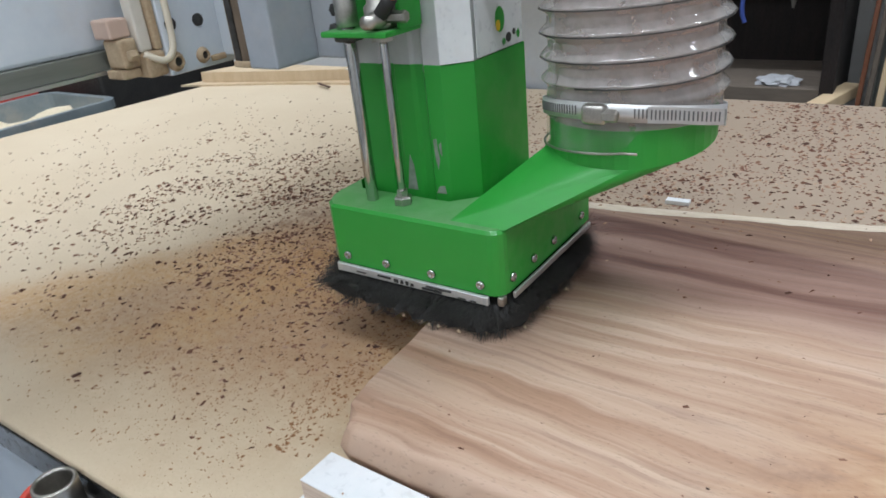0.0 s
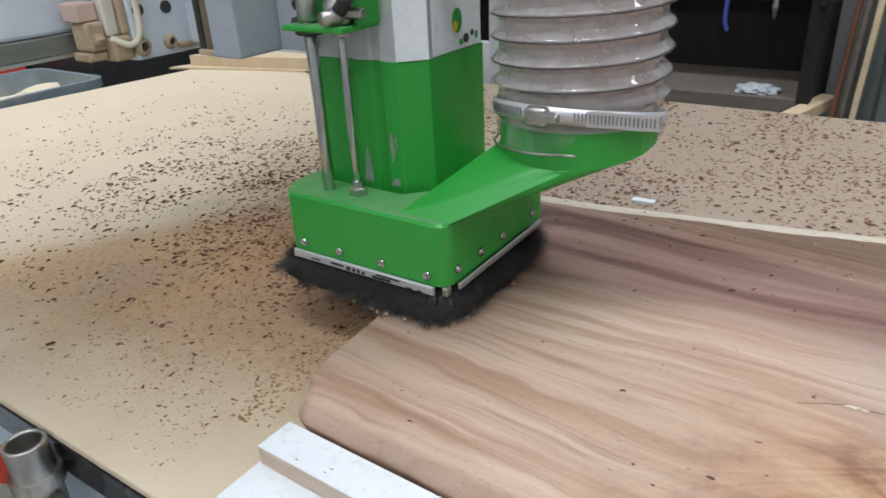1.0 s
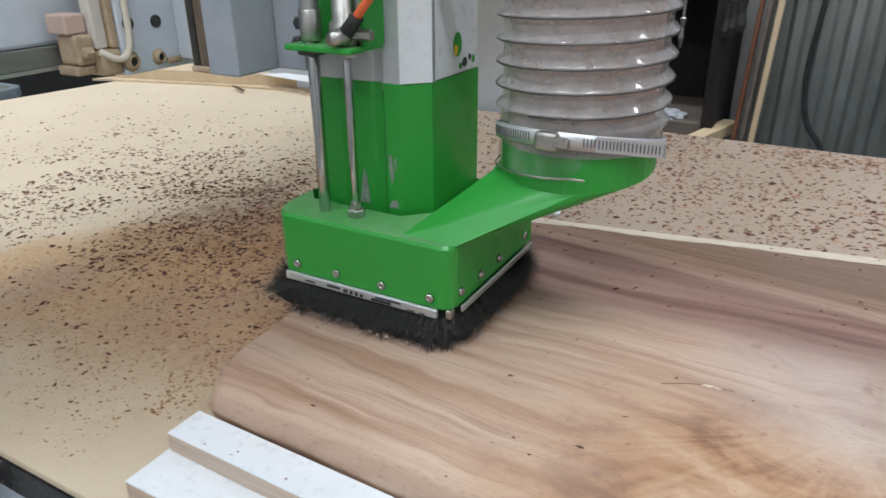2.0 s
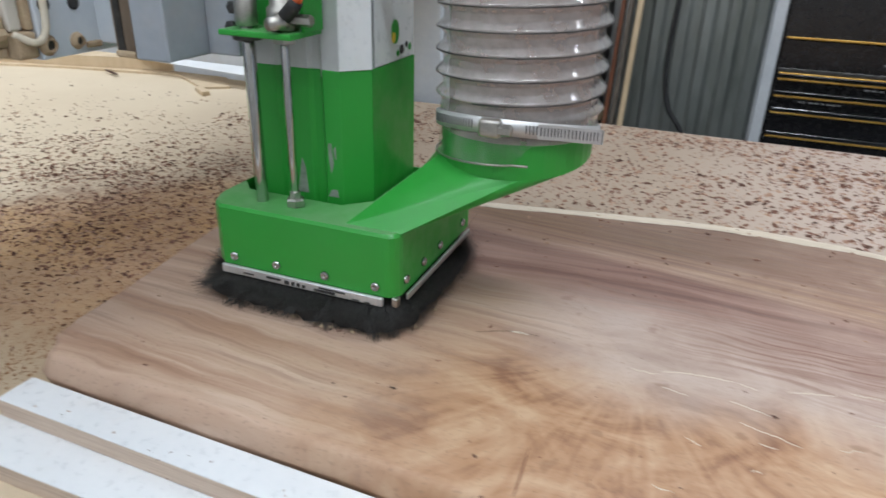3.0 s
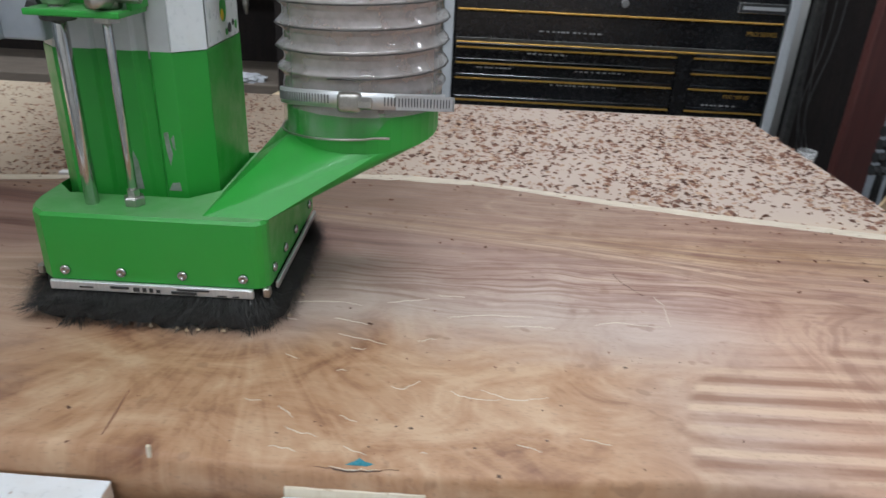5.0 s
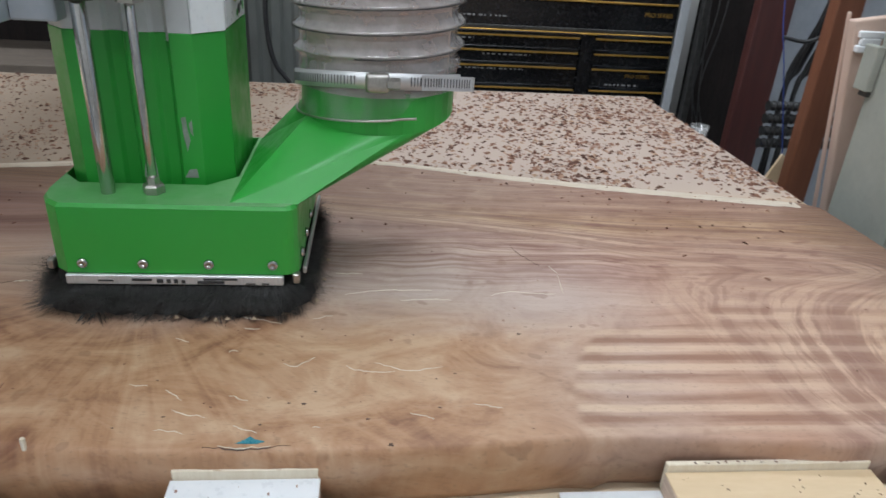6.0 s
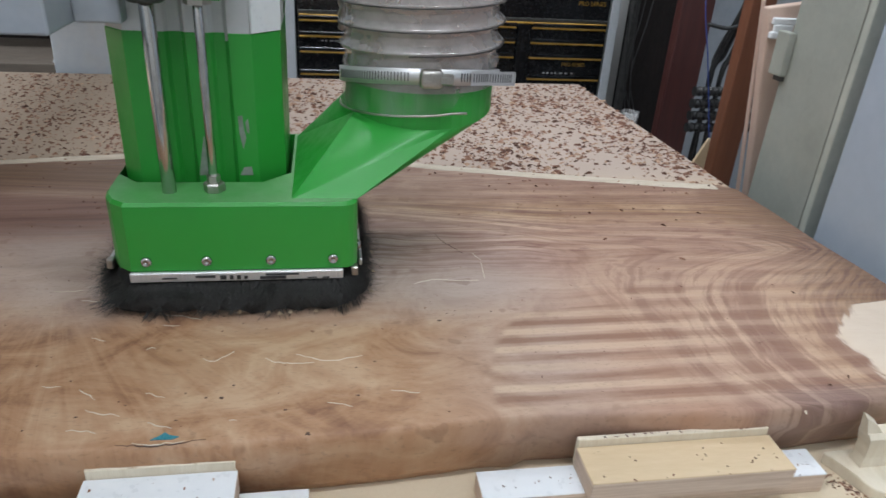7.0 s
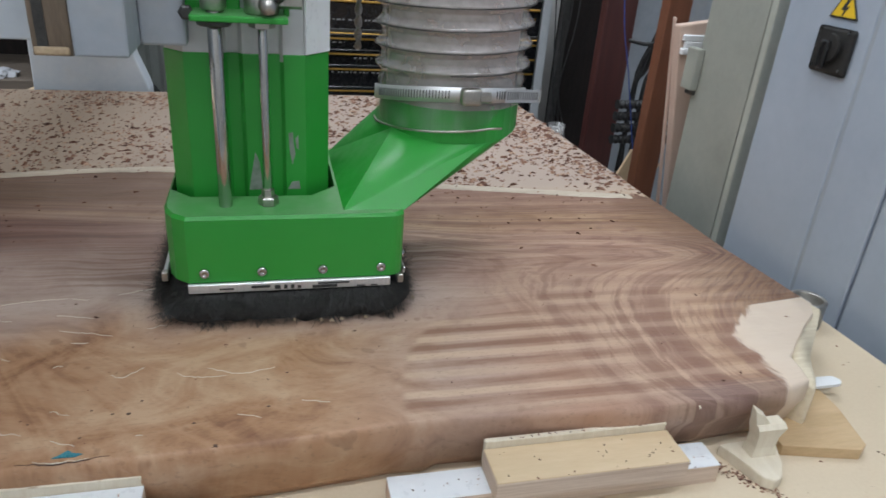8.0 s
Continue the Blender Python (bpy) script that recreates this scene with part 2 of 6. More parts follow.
    sapw = smooth(nt, calc(nt, "SUBTRACT", calc(nt, "ADD", x, jag), calc(nt, "ADD", notch, 1.212)), -0.004, 0.004)
    col = blend(nt, sapw, col, blend(nt, mist, (0.66, 0.55, 0.40), (0.82, 0.75, 0.60)))
    # greyed bruise at the near corner of the outer end
    bruise = calc(nt, "MULTIPLY", smooth(nt, calc(nt, "ADD", y, calc(nt, "MULTIPLY", fibre, 0.03)), 0.468, 0.487, 1, 0), smooth(nt, calc(nt, "ADD", x, calc(nt, "MULTIPLY", wob2, 0.08)), 1.10, 1.18))
    col = blend(nt, calc(nt, "MULTIPLY", bruise, calc(nt, "MULTIPLY", calc(nt, "SUBTRACT", 1.0, sapw), 0.5)), col, ramp(nt, fibre, [(0.35, (0.10, 0.065, 0.06)), (0.65, (0.30, 0.22, 0.20))]))
    # fine fibres and a silky flake across them
    cv4 = nt.nodes.new("ShaderNodeCombineXYZ")
    nt.links.new(calc(nt, "MULTIPLY", x, 45.0), cv4.inputs[0])
    nt.links.new(calc(nt, "MULTIPLY", g, 700.0), cv4.inputs[1])
    silk = noise_tex(nt, cv4.outputs[0], 1.0, 3, 0.7)
    col = blend(nt, smooth(nt, silk, 0.54, 0.72, 0, 0.13), col, blend(nt, 1.0, col, (0.55, 0.47, 0.42), "MULTIPLY"))
    col = blend(nt, smooth(nt, silk, 0.44, 0.30, 0, 0.08), col, (0.66, 0.53, 0.42))
    # pores and small stains
    pores = smooth(nt, noise_tex(nt, coords(nt, (170, 650, 240)), 1.0, 2, 0.5), 0.60, 0.68)
    col = blend(nt, calc(nt, "MULTIPLY", pores, calc(nt, "MULTIPLY", calc(nt, "SUBTRACT", 1.0, sapw), 0.2)), col, (0.12, 0.07, 0.05))
    spots = smooth(nt, noise_tex(nt, coords(nt, (42, 50, 30)), 1.0, 2, 0.4), 0.675, 0.72)
    col = blend(nt, calc(nt, "MULTIPLY", spots, calc(nt, "MULTIPLY", mid, 0.35)), col, (0.19, 0.085, 0.045))
    # short torn dashes left by the cutter on the far half
    dash = smooth(nt, noise_tex(nt, coords(nt, (26, 120, 20)), 1.0, 3, 0.5), 0.56, 0.66)
    col = blend(nt, calc(nt, "MULTIPLY", calc(nt, "MULTIPLY", dash, smooth(nt, xc, 0.62, 0.85)), smooth(nt, yc, 0.66, 0.72, 0, 0.5)), col, (0.22, 0.105, 0.08))
    col = blend(nt, smooth(nt, x, 0.80, 1.05, 0.3, 1.0), col, blend(nt, 1.0, col, (1.04, 0.965, 0.985), "MULTIPLY"))
    nt.links.new(col, p.inputs["Base Color"])
    nt.links.new(smooth(nt, fibre, 0.3, 0.7, 0.42, 0.6), p.inputs["Roughness"])
    hgt = calc(nt, "ADD", calc(nt, "MULTIPLY", fibre, 0.3), calc(nt, "MULTIPLY", calc(nt, "MULTIPLY", wave, rows_on), 0.5))
    relief(nt, p, hgt, 0.35, 0.0006)
    return m


def board_mdf():
    m, nt, p = nodes_of("spoilboard_mdf")
    x, y = plan_xy(nt, (-0.1, 1.03))
    v = coords(nt)
    big, fine = noise_tex(nt, v, 3.0, 5, 0.6), noise_tex(nt, v, 260.0, 3)
    col = ramp(nt, calc(nt, "ADD", calc(nt, "MULTIPLY", big, 0.7), calc(nt, "MULTIPLY", fine, 0.3)), [(0.3, (0.62, 0.50, 0.35)), (0.7, (0.70, 0.585, 0.43))])
    # pinkish wood flour on the far side
    pink = calc(nt, "MULTIPLY", smooth(nt, y, 0.85, 1.15), smooth(nt, x, -0.7, 0.1))
    col = blend(nt, calc(nt, "MULTIPLY", pink, 0.75), col, blend(nt, smooth(nt, x, 0.40, 0.85), blend(nt, big, (0.225, 0.155, 0.115), (0.305, 0.225, 0.175)), blend(nt, big, (0.37, 0.275, 0.24), (0.46, 0.36, 0.325))))
    # brown dust thrown off the cut at the near end of the slab
    dx, dy = calc(nt, "SUBTRACT", x, -0.14), calc(nt, "SUBTRACT", y, 0.67)
    r = calc(nt, "SQRT", calc(nt, "ADD", calc(nt, "MULTIPLY", calc(nt, "MULTIPLY", dx, dx), 0.7), calc(nt, "MULTIPLY", dy, dy)))
    r = calc(nt, "ADD", r, calc(nt, "MULTIPLY", calc(nt, "SUBTRACT", noise_tex(nt, v, 7.0, 5, 0.65), 0.5), 0.3))
    dust = calc(nt, "MULTIPLY", smooth(nt, r, 0.03, 0.36, 1, 0), smooth(nt, noise_tex(nt, v, 55.0, 4, 0.7), 0.3, 0.65, 0.6, 1))
    col = blend(nt, calc(nt, "MULTIPLY", dust, 0.66), col, (0.38, 0.21, 0.10))
    cx, cy = calc(nt, "SUBTRACT", x, -0.21), calc(nt, "SUBTRACT", y, 0.84)
    rc = calc(nt, "SQRT", calc(nt, "ADD", calc(nt, "MULTIPLY", cx, cx), calc(nt, "MULTIPLY", calc(nt, "MULTIPLY", cy, cy), 2.0)))
    rc = calc(nt, "ADD", rc, calc(nt, "MULTIPLY", calc(nt, "SUBTRACT", noise_tex(nt, v, 14.0, 6, 0.7), 0.5), 0.35))
    cloud = calc(nt, "MULTIPLY", smooth(nt, rc, 0.04, 0.36, 1, 0), smooth(nt, noise_tex(nt, v, 70.0, 4, 0.7), 0.35, 0.6, 0.4, 1))
    col = blend(nt, calc(nt, "MULTIPLY", cloud, 0.9), col, (0.19, 0.092, 0.06))
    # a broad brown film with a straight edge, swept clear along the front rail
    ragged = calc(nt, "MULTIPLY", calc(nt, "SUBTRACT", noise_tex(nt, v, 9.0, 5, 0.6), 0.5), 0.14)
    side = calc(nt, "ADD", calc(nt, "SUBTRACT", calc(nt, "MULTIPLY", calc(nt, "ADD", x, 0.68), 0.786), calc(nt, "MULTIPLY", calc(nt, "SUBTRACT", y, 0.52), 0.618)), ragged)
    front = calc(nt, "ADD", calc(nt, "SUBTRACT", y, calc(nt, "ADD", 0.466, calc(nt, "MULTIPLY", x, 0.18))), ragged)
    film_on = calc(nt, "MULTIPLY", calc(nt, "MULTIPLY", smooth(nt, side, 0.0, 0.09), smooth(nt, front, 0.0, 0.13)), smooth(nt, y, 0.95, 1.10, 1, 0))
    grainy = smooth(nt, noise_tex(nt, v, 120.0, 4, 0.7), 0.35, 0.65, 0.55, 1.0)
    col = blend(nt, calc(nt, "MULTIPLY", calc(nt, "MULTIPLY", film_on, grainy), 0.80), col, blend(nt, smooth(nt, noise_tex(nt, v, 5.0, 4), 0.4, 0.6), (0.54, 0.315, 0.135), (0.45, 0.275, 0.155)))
    speck = smooth(nt, noise_tex(nt, v, 420.0, 2), 0.66, 0.72)
    col = blend(nt, calc(nt, "MULTIPLY", speck, smooth(nt, r, 0.1, 0.5, 0.8, 0.1)), col, (0.17, 0.09, 0.05))
    nt.links.new(col, p.inputs["Base Color"])
    p.inputs["Roughness"].default_value = 0.85
    relief(nt, p, fine, 0.25)
    return m


def chip_mat():
    m, nt, p = nodes_of("wood_chips")
    g = nt.nodes.new("ShaderNodeNewGeometry")
    col = ramp(nt, g.outputs["Random Per Island"], [(0.0, (0.085, 0.038, 0.025)), (0.35, (0.18, 0.083, 0.055)), (0.7, (0.30, 0.155, 0.102)), (1.0, (0.52, 0.35, 0.24))])
    nt.links.new(col, p.inputs["Base Color"])
    p.inputs["Roughness"].default_value = 0.8
    return m


def clear_plastic(name, tint, clear, rough=0.12):
    m, nt, p = nodes_of(name)
    p.inputs["Base Color"].default_value = (*tint, 1)
    v = coords(nt)
    n = noise_tex(nt, v, 45, 4)
    nt.links.new(smooth(nt, n, 0.3, 0.7, rough, rough * 2.2), p.inputs["Roughness"])
    p.inputs["Coat Weight"].default_value = 1.0
    p.inputs["Coat Roughness"].default_value = 0.03
    p.inputs["Coat IOR"].default_value = 1.85
    t = nt.nodes.new("ShaderNodeBsdfTransparent")
    t.inputs[0].default_value = (0.93, 0.92, 0.9, 1)
    mx = nt.nodes.new("ShaderNodeMixShader")
    nt.links.new(smooth(nt, n, 0.3, 0.7, clear * 0.85, min(1, clear * 1.15)), mx.inputs[0])
    nt.links.new(p.outputs[0], mx.inputs[1])
    nt.links.new(t.outputs[0], mx.inputs[2])
    nt.links.new(mx.outputs[0], nt.nodes["Material Output"].inputs["Surface"])
    return m


def glow(name, c, s):
    m, nt, p = nodes_of(name)
    p.inputs["Emission Color"].default_value = (*c, 1)
    p.inputs["Emission Strength"].default_value = s
    return m


M = {
    "wood": slab_wood(), "mdf": board_mdf(), "chips": chip_mat(),
    "dust": surface("fine_brown_dust", (0.24, 0.11, 0.05), (0.44, 0.24, 0.12), 160, 0.9),
    "sap": surface("pale_sapwood", (0.64, 0.53, 0.37), (0.80, 0.71, 0.54), 40, 0.7, stretch=(1, 6, 4)),
    "lip": surface("pale_lip", (0.50, 0.41, 0.31), (0.66, 0.57, 0.46), 40, 0.7, stretch=(1, 6, 4)),
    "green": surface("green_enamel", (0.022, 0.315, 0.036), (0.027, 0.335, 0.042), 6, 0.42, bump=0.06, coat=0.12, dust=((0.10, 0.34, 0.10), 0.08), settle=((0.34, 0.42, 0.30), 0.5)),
    "primer": surface("bare_primer", (0.15, 0.22, 0.15), (0.34, 0.36, 0.33), 120, 0.6),
    "alu": surface("brushed_aluminium", (0.55, 0.56, 0.57), (0.72, 0.72, 0.73), 60, 0.35, 0.9, 0.1, (1, 1, 14)),
    "strip": surface("aluminium_strip", (0.62, 0.63, 0.64), (0.80, 0.80, 0.80), 70, 0.4, 0.7, 0.1, (10, 1, 1)),
    "band": surface("clamp_band", (0.54, 0.54, 0.54), (0.68, 0.675, 0.67), 60, 0.40, 0.6, 0.05, (1, 1, 6)),
    "slotdark": surface("slot_shadow_grey", (0.10, 0.10, 0.10), (0.17, 0.17, 0.17), 80, 0.6),
    "chrome": surface("polished_steel", (0.40, 0.395, 0.385), (0.56, 0.555, 0.545), 50, 0.14, 1.0, 0.02),
    "steel": surface("worn_steel", (0.36, 0.34, 0.31), (0.58, 0.56, 0.52), 60, 0.36, 1.0, 0.15),
    "bitsteel": surface("drill_steel", (0.16, 0.15, 0.14), (0.30, 0.29, 0.275), 60, 0.32, 0.9, 0.1),
    "darksteel": surface("dark_steel", (0.05, 0.05, 0.05), (0.12, 0.115, 0.11), 60, 0.42, 0.7, 0.15),
    "housing": surface("spindle_housing", (0.50, 0.51, 0.52), (0.60, 0.61, 0.62), 18, 0.45, 0.25, 0.05),
    "white": surface("white_melamine", (0.76, 0.78, 0.80), (0.84, 0.85, 0.86), 12, 0.32, bump=0.03, dust=((0.62, 0.52, 0.42), 0.25)),
    "cream": surface("cream_panel", (0.66, 0.61, 0.53), (0.76, 0.71, 0.63), 8, 0.5, bump=0.05),
    "machine": surface("machine_paint", (0.60, 0.66, 0.73), (0.70, 0.75, 0.80), 9, 0.4, bump=0.05, dust=((0.62, 0.50, 0.36), 0.18)),
    "grey": surface("grey_paint", (0.31, 0.345, 0.39), (0.41, 0.445, 0.49), 10, 0.45, bump=0.05, dust=((0.5, 0.42, 0.33), 0.2)),
    "olive": surface("olive_rail", (0.16, 0.17, 0.15), (0.25, 0.26, 0.23), 15, 0.5, 0.3, 0.1, (1, 0.3, 6)),
    "slotwood": surface("grimy_brown_guide", (0.13, 0.095, 0.065), (0.27, 0.20, 0.145), 14, 0.7, bump=0.2, stretch=(6, 6, 1)),
    "tan": surface("dusty_bearing", (0.36, 0.25, 0.15), (0.60, 0.47, 0.32), 45, 0.85, bump=0.4),
    "black": surface("black_paint", (0.007, 0.007, 0.008), (0.011, 0.011, 0.012), 8, 0.24, bump=0.0, coat=0.2),
    "pullrail": surface("polished_pull", (0.10, 0.10, 0.105), (0.17, 0.17, 0.175), 14, 0.16, 1.0, 0.0),
    "chesttrim": surface("pale_grey_trim", (0.46, 0.48, 0.50), (0.56, 0.58, 0.60), 12, 0.4, bump=0.03),
    # matt near-black, keeps the shelving and the corner's void dark
    "cloth": surface("near_black_brown", (0.006, 0.004, 0.004), (0.02, 0.013, 0.011), 9, 1.0, bump=0.3, stretch=(6, 6, 1)),
    "void": surface("dark_plastic", (0.012, 0.012, 0.012), (0.03, 0.028, 0.026), 20, 0.6),
    "gold": surface("gold_trim", (0.48, 0.27, 0.05), (0.62, 0.37, 0.09), 30, 0.35, 0.6, 0.05),
    "ink": surface("black_ink", (0.02, 0.02, 0.02), (0.05, 0.05, 0.05), 80, 0.6),
    "fleck": surface("grey_print", (0.22, 0.22, 0.22), (0.34, 0.34, 0.34), 80, 0.5),
    "bristle": surface("black_bristle", (0.005, 0.005, 0.005), (0.04, 0.037, 0.033), 300, 0.5),
    "core": surface("brush_core", (0.006, 0.006, 0.006), (0.02, 0.019, 0.018), 200, 0.9, bump=0.6),
    "ply": surface("plywood_face", (0.63, 0.465, 0.28), (0.72, 0.56, 0.37), 7, 0.5, stretch=(1, 4, 3)),
    "scrapwood": surface("amber_scrap_wood", (0.48, 0.32, 0.165), (0.64, 0.46, 0.27), 10, 0.55, stretch=(1, 6, 4)),
    "plyedge": surface("plywood_edge", (0.50, 0.36, 0.27), (0.74, 0.61, 0.50), 30, 0.8, stretch=(0.4, 0.4, 16)),
    "pine": surface("pale_pine", (0.68, 0.58, 0.43), (0.80, 0.72, 0.58), 22, 0.65, stretch=(6, 1, 1)),
    "orange": surface("orange_hose", (0.72, 0.12, 0.03), (0.80, 0.16, 0.05), 40, 0.35, bump=0.03),
    "red": surface("red_board", (0.055, 0.016, 0.015), (0.09, 0.026, 0.023), 8, 0.5, stretch=(8, 8, 0.6)),
    "redpart": surface("red_plastic", (0.62, 0.06, 0.04), (0.70, 0.09, 0.06), 20, 0.4),
    "brownboard": surface("brown_board", (0.16, 0.058, 0.03), (0.23, 0.088, 0.046), 8, 0.5, stretch=(8, 8, 0.6)),
    "pink": surface("pinkish_panel", (0.60, 0.42, 0.33), (0.70, 0.53, 0.44), 8, 0.6, stretch=(1, 1, 0.3)),
    "post": surface("olive_grey_post", (0.30, 0.31, 0.27), (0.40, 0.41, 0.36), 9, 0.55, bump=0.1, dust=((0.5, 0.46, 0.38), 0.2)),
    "flange": surface("pale_olive_flange", (0.40, 0.42, 0.36), (0.52, 0.53, 0.47), 9, 0.5, bump=0.1, dust=((0.6, 0.57, 0.5), 0.3)),
    "cabinet": surface("blue_grey_cabinet", (0.37, 0.42, 0.49), (0.43, 0.48, 0.55), 7, 0.42, bump=0.04),
    "yellow": surface("yellow_sign", (0.80, 0.52, 0.02), (0.86, 0.58, 0.04), 20, 0.4, bump=0.0),
    "sheet": surface("galvanised_sheet", (0.20, 0.215, 0.20), (0.32, 0.335, 0.32), 6, 0.4, 0.6, 0.08, (1, 1, 0.25)),
    "wall": surface("workshop_wall", (0.52, 0.51, 0.49), (0.60, 0.59, 0.57), 4, 0.8, bump=0.1),
    "floor": surface("concrete", (0.28, 0.27, 0.26), (0.38, 0.37, 0.35), 5, 0.8, bump=0.3),
    "ceil": surface("ceiling_board", (0.60, 0.60, 0.58), (0.68, 0.68, 0.66), 5, 0.9),
    "bin": surface("blue_grey_plastic", (0.16, 0.20, 0.22), (0.23, 0.27, 0.29), 16, 0.4, bump=0.05, dust=((0.5, 0.42, 0.32), 0.25)),
    "cable": surface("black_cable", (0.015, 0.015, 0.016), (0.035, 0.035, 0.036), 40, 0.45),
    "blue": surface("blue_cord", (0.03, 0.06, 0.26), (0.05, 0.09, 0.34), 60, 0.5),
    "filler": surface("cream_filler", (0.68, 0.60, 0.46), (0.80, 0.73, 0.60), 60, 0.5),
    "teal": surface("teal_resin", (0.03, 0.20, 0.26), (0.06, 0.28, 0.34), 90, 0.3),
    "knot": surface("dark_knot", (0.05, 0.028, 0.018), (0.13, 0.07, 0.045), 150, 0.7),
    "rag": surface("white_rag", (0.36, 0.37, 0.40), (0.46, 0.47, 0.49), 30, 0.9, bump=0.4),
    "shelfwood": surface("dull_shelf", (0.11, 0.088, 0.07), (0.18, 0.145, 0.115), 10, 0.7, stretch=(1, 5, 5)),
    "hose": clear_plastic("dusty_clear_hose", (0.60, 0.565, 0.55), 0.54, 0.03),
    "cuff": clear_plastic("clear_cuff", (0.62, 0.63, 0.62), 0.93, 0.05),
    "cup": clear_plastic("clear_cup", (0.8, 0.8, 0.8), 0.75, 0.08),
    "tube": glow("tube_glow", (0.88, 0.93, 1.0), 6.0),
    "paper": surface("white_paper", (0.74, 0.75, 0.76), (0.82, 0.83, 0.84), 14, 0.7),
    "veneer": surface("veneer_sheet", (0.58, 0.44, 0.28), (0.70, 0.56, 0.39), 9, 0.7, stretch=(5, 1, 1)),
}


# ---- mesh tools ----
rng = random.Random(7)


def part(name, bm, material, parent=None, label="", smooth_faces=False):
    """Links a bmesh as one mesh object, under a thing or a part."""
    me = bpy.data.meshes.new(name)
    bmesh.ops.recalc_face_normals(bm, faces=bm.faces)
    bm.to_mesh(me)
    bm.free()
    if smooth_faces:
        me.polygons.foreach_set("use_smooth", [True] * len(me.polygons))
    me.materials.append(M[material] if isinstance(material, str) else material)
    ob = new(name, me)
    if parent is not None:
        ob.parent = parent
        base = parent
        while base is not None:
            if "base" in base:
                me.transform(Matrix.Translation(-Vector(base["base"])))
                break
            base = base.parent
    if label:
        ob["label"] = label
    return ob


def thing(name, at, label, category, group="", kind=""):
    ob = new(name)
    ob.empty_display_size = 0.02
    ob.location = at
    ob["base"] = tuple(at)
    return tagged(ob, label, category, group, kind)


def slab_box(x0, x1, y0, y1, z0, z1, bevel=0.0, seg=2, bm=None, rz=0.0):
    """A box by its limits, with rounded edges, turned about its own upright axis."""
    own = bmesh.new()
    bmesh.ops.create_cube(own, size=1)
    bmesh.ops.scale(own, vec=(x1 - x0, y1 - y0, z1 - z0), verts=own.verts)
    if bevel:
        bmesh.ops.bevel(own, geom=own.edges[:], offset=bevel, segments=seg, profile=0.5, affect="EDGES")
    if rz:
        bmesh.ops.rotate(own, cent=(0, 0, 0), matrix=Matrix.Rotation(radians(rz), 3, "Z"), verts=own.verts)
    bmesh.ops.translate(own, vec=((x0 + x1) / 2, (y0 + y1) / 2, (z0 + z1) / 2), verts=own.verts)
    return joined(bm, own)


def joined(bm, own):
    if bm is None:
        return own
    me = bpy.data.meshes.new("tmp")
    own.to_mesh(me)
    own.free()
    bm.from_mesh(me)
    bpy.data.meshes.remove(me)
    return bm


def prism(outline, z0, z1, bevel=0.0, bm=None, seg=2, only_top=False):
    """An upright prism on a plan outline."""
    own = bmesh.new()
    lo = [own.verts.new((x, y, z0)) for x, y in outline]
    hi = [own.verts.new((x, y, z1)) for x, y in outline]
    own.faces.new(lo[::-1])
    own.faces.new(hi)
    n = len(outline)
    for i in range(n):
        own.faces.new((lo[i], lo[(i + 1) % n], hi[(i + 1) % n], hi[i]))
    if bevel:
        ed = [e for e in own.edges if not only_top or all(v.co.z > z1 - 1e-6 for v in e.verts)]
        bmesh.ops.bevel(own, geom=ed, offset=bevel, segments=seg, profile=0.5, affect="EDGES")
    return joined(bm, own)


def turned(profile, at, n=32, bm=None, axis="Z"):
    """A turned body from (radius, height) pairs."""
    own = bmesh.new()
    rings = [[own.verts.new((r * math.cos(2 * math.pi * i / n), r * math.sin(2 * math.pi * i / n), z)) for i in range(n)] for r, z in profile]
    for a, b in zip(rings, rings[1:]):
        for i in range(n):
            own.faces.new((a[i], a[(i + 1) % n], b[(i + 1) % n], b[i]))
    for r, (rad, _) in ((rings[0], profile[0]), (rings[-1], profile[-1])):
        if rad > 1e-5:
            own.faces.new(r)
    if axis == "Y":
        bmesh.ops.rotate(own, cent=(0, 0, 0), matrix=Matrix.Rotation(radians(90), 3, "X"), verts=own.verts)
    if axis == "X":
        bmesh.ops.rotate(own, cent=(0, 0, 0), matrix=Matrix.Rotation(radians(90), 3, "Y"), verts=own.verts)
    bmesh.ops.translate(own, vec=at, verts=own.verts)
    return joined(bm, own)


def rod(x, y, z0, z1, r, n=20, bm=None):
    return turned([(r * 0.9, z0), (r, z0 + r * 0.12), (r, z1 - r * 0.12), (r * 0.9, z1)], (x, y, 0), n, bm)


def pipe_along(points, r, n=8, bm=None):
    """A round cord along a line of points."""
    own = bmesh.new()
    pts = [Vector(p) for p in points]
    rings = []
    for i, p in enumerate(pts):
        d = (pts[min(i + 1, len(pts) - 1)] - pts[max(i - 1, 0)]).normalized()
        a = d.orthogonal().normalized() if not rings else (last - last.dot(d) * d).normalized()
        last = a
        b = d.cross(a)
        rings.append([own.verts.new(p + r * (a * math.cos(2 * math.pi * k / n) + b * math.sin(2 * math.pi * k / n))) for k in range(n)])
    for s, t in zip(rings, rings[1:]):
        for k in range(n):
            own.faces.new((s[k], s[(k + 1) % n], t[(k + 1) % n], t[k]))
    own.faces.new(rings[0])
    own.faces.new(rings[-1])
    return joined(bm, own)


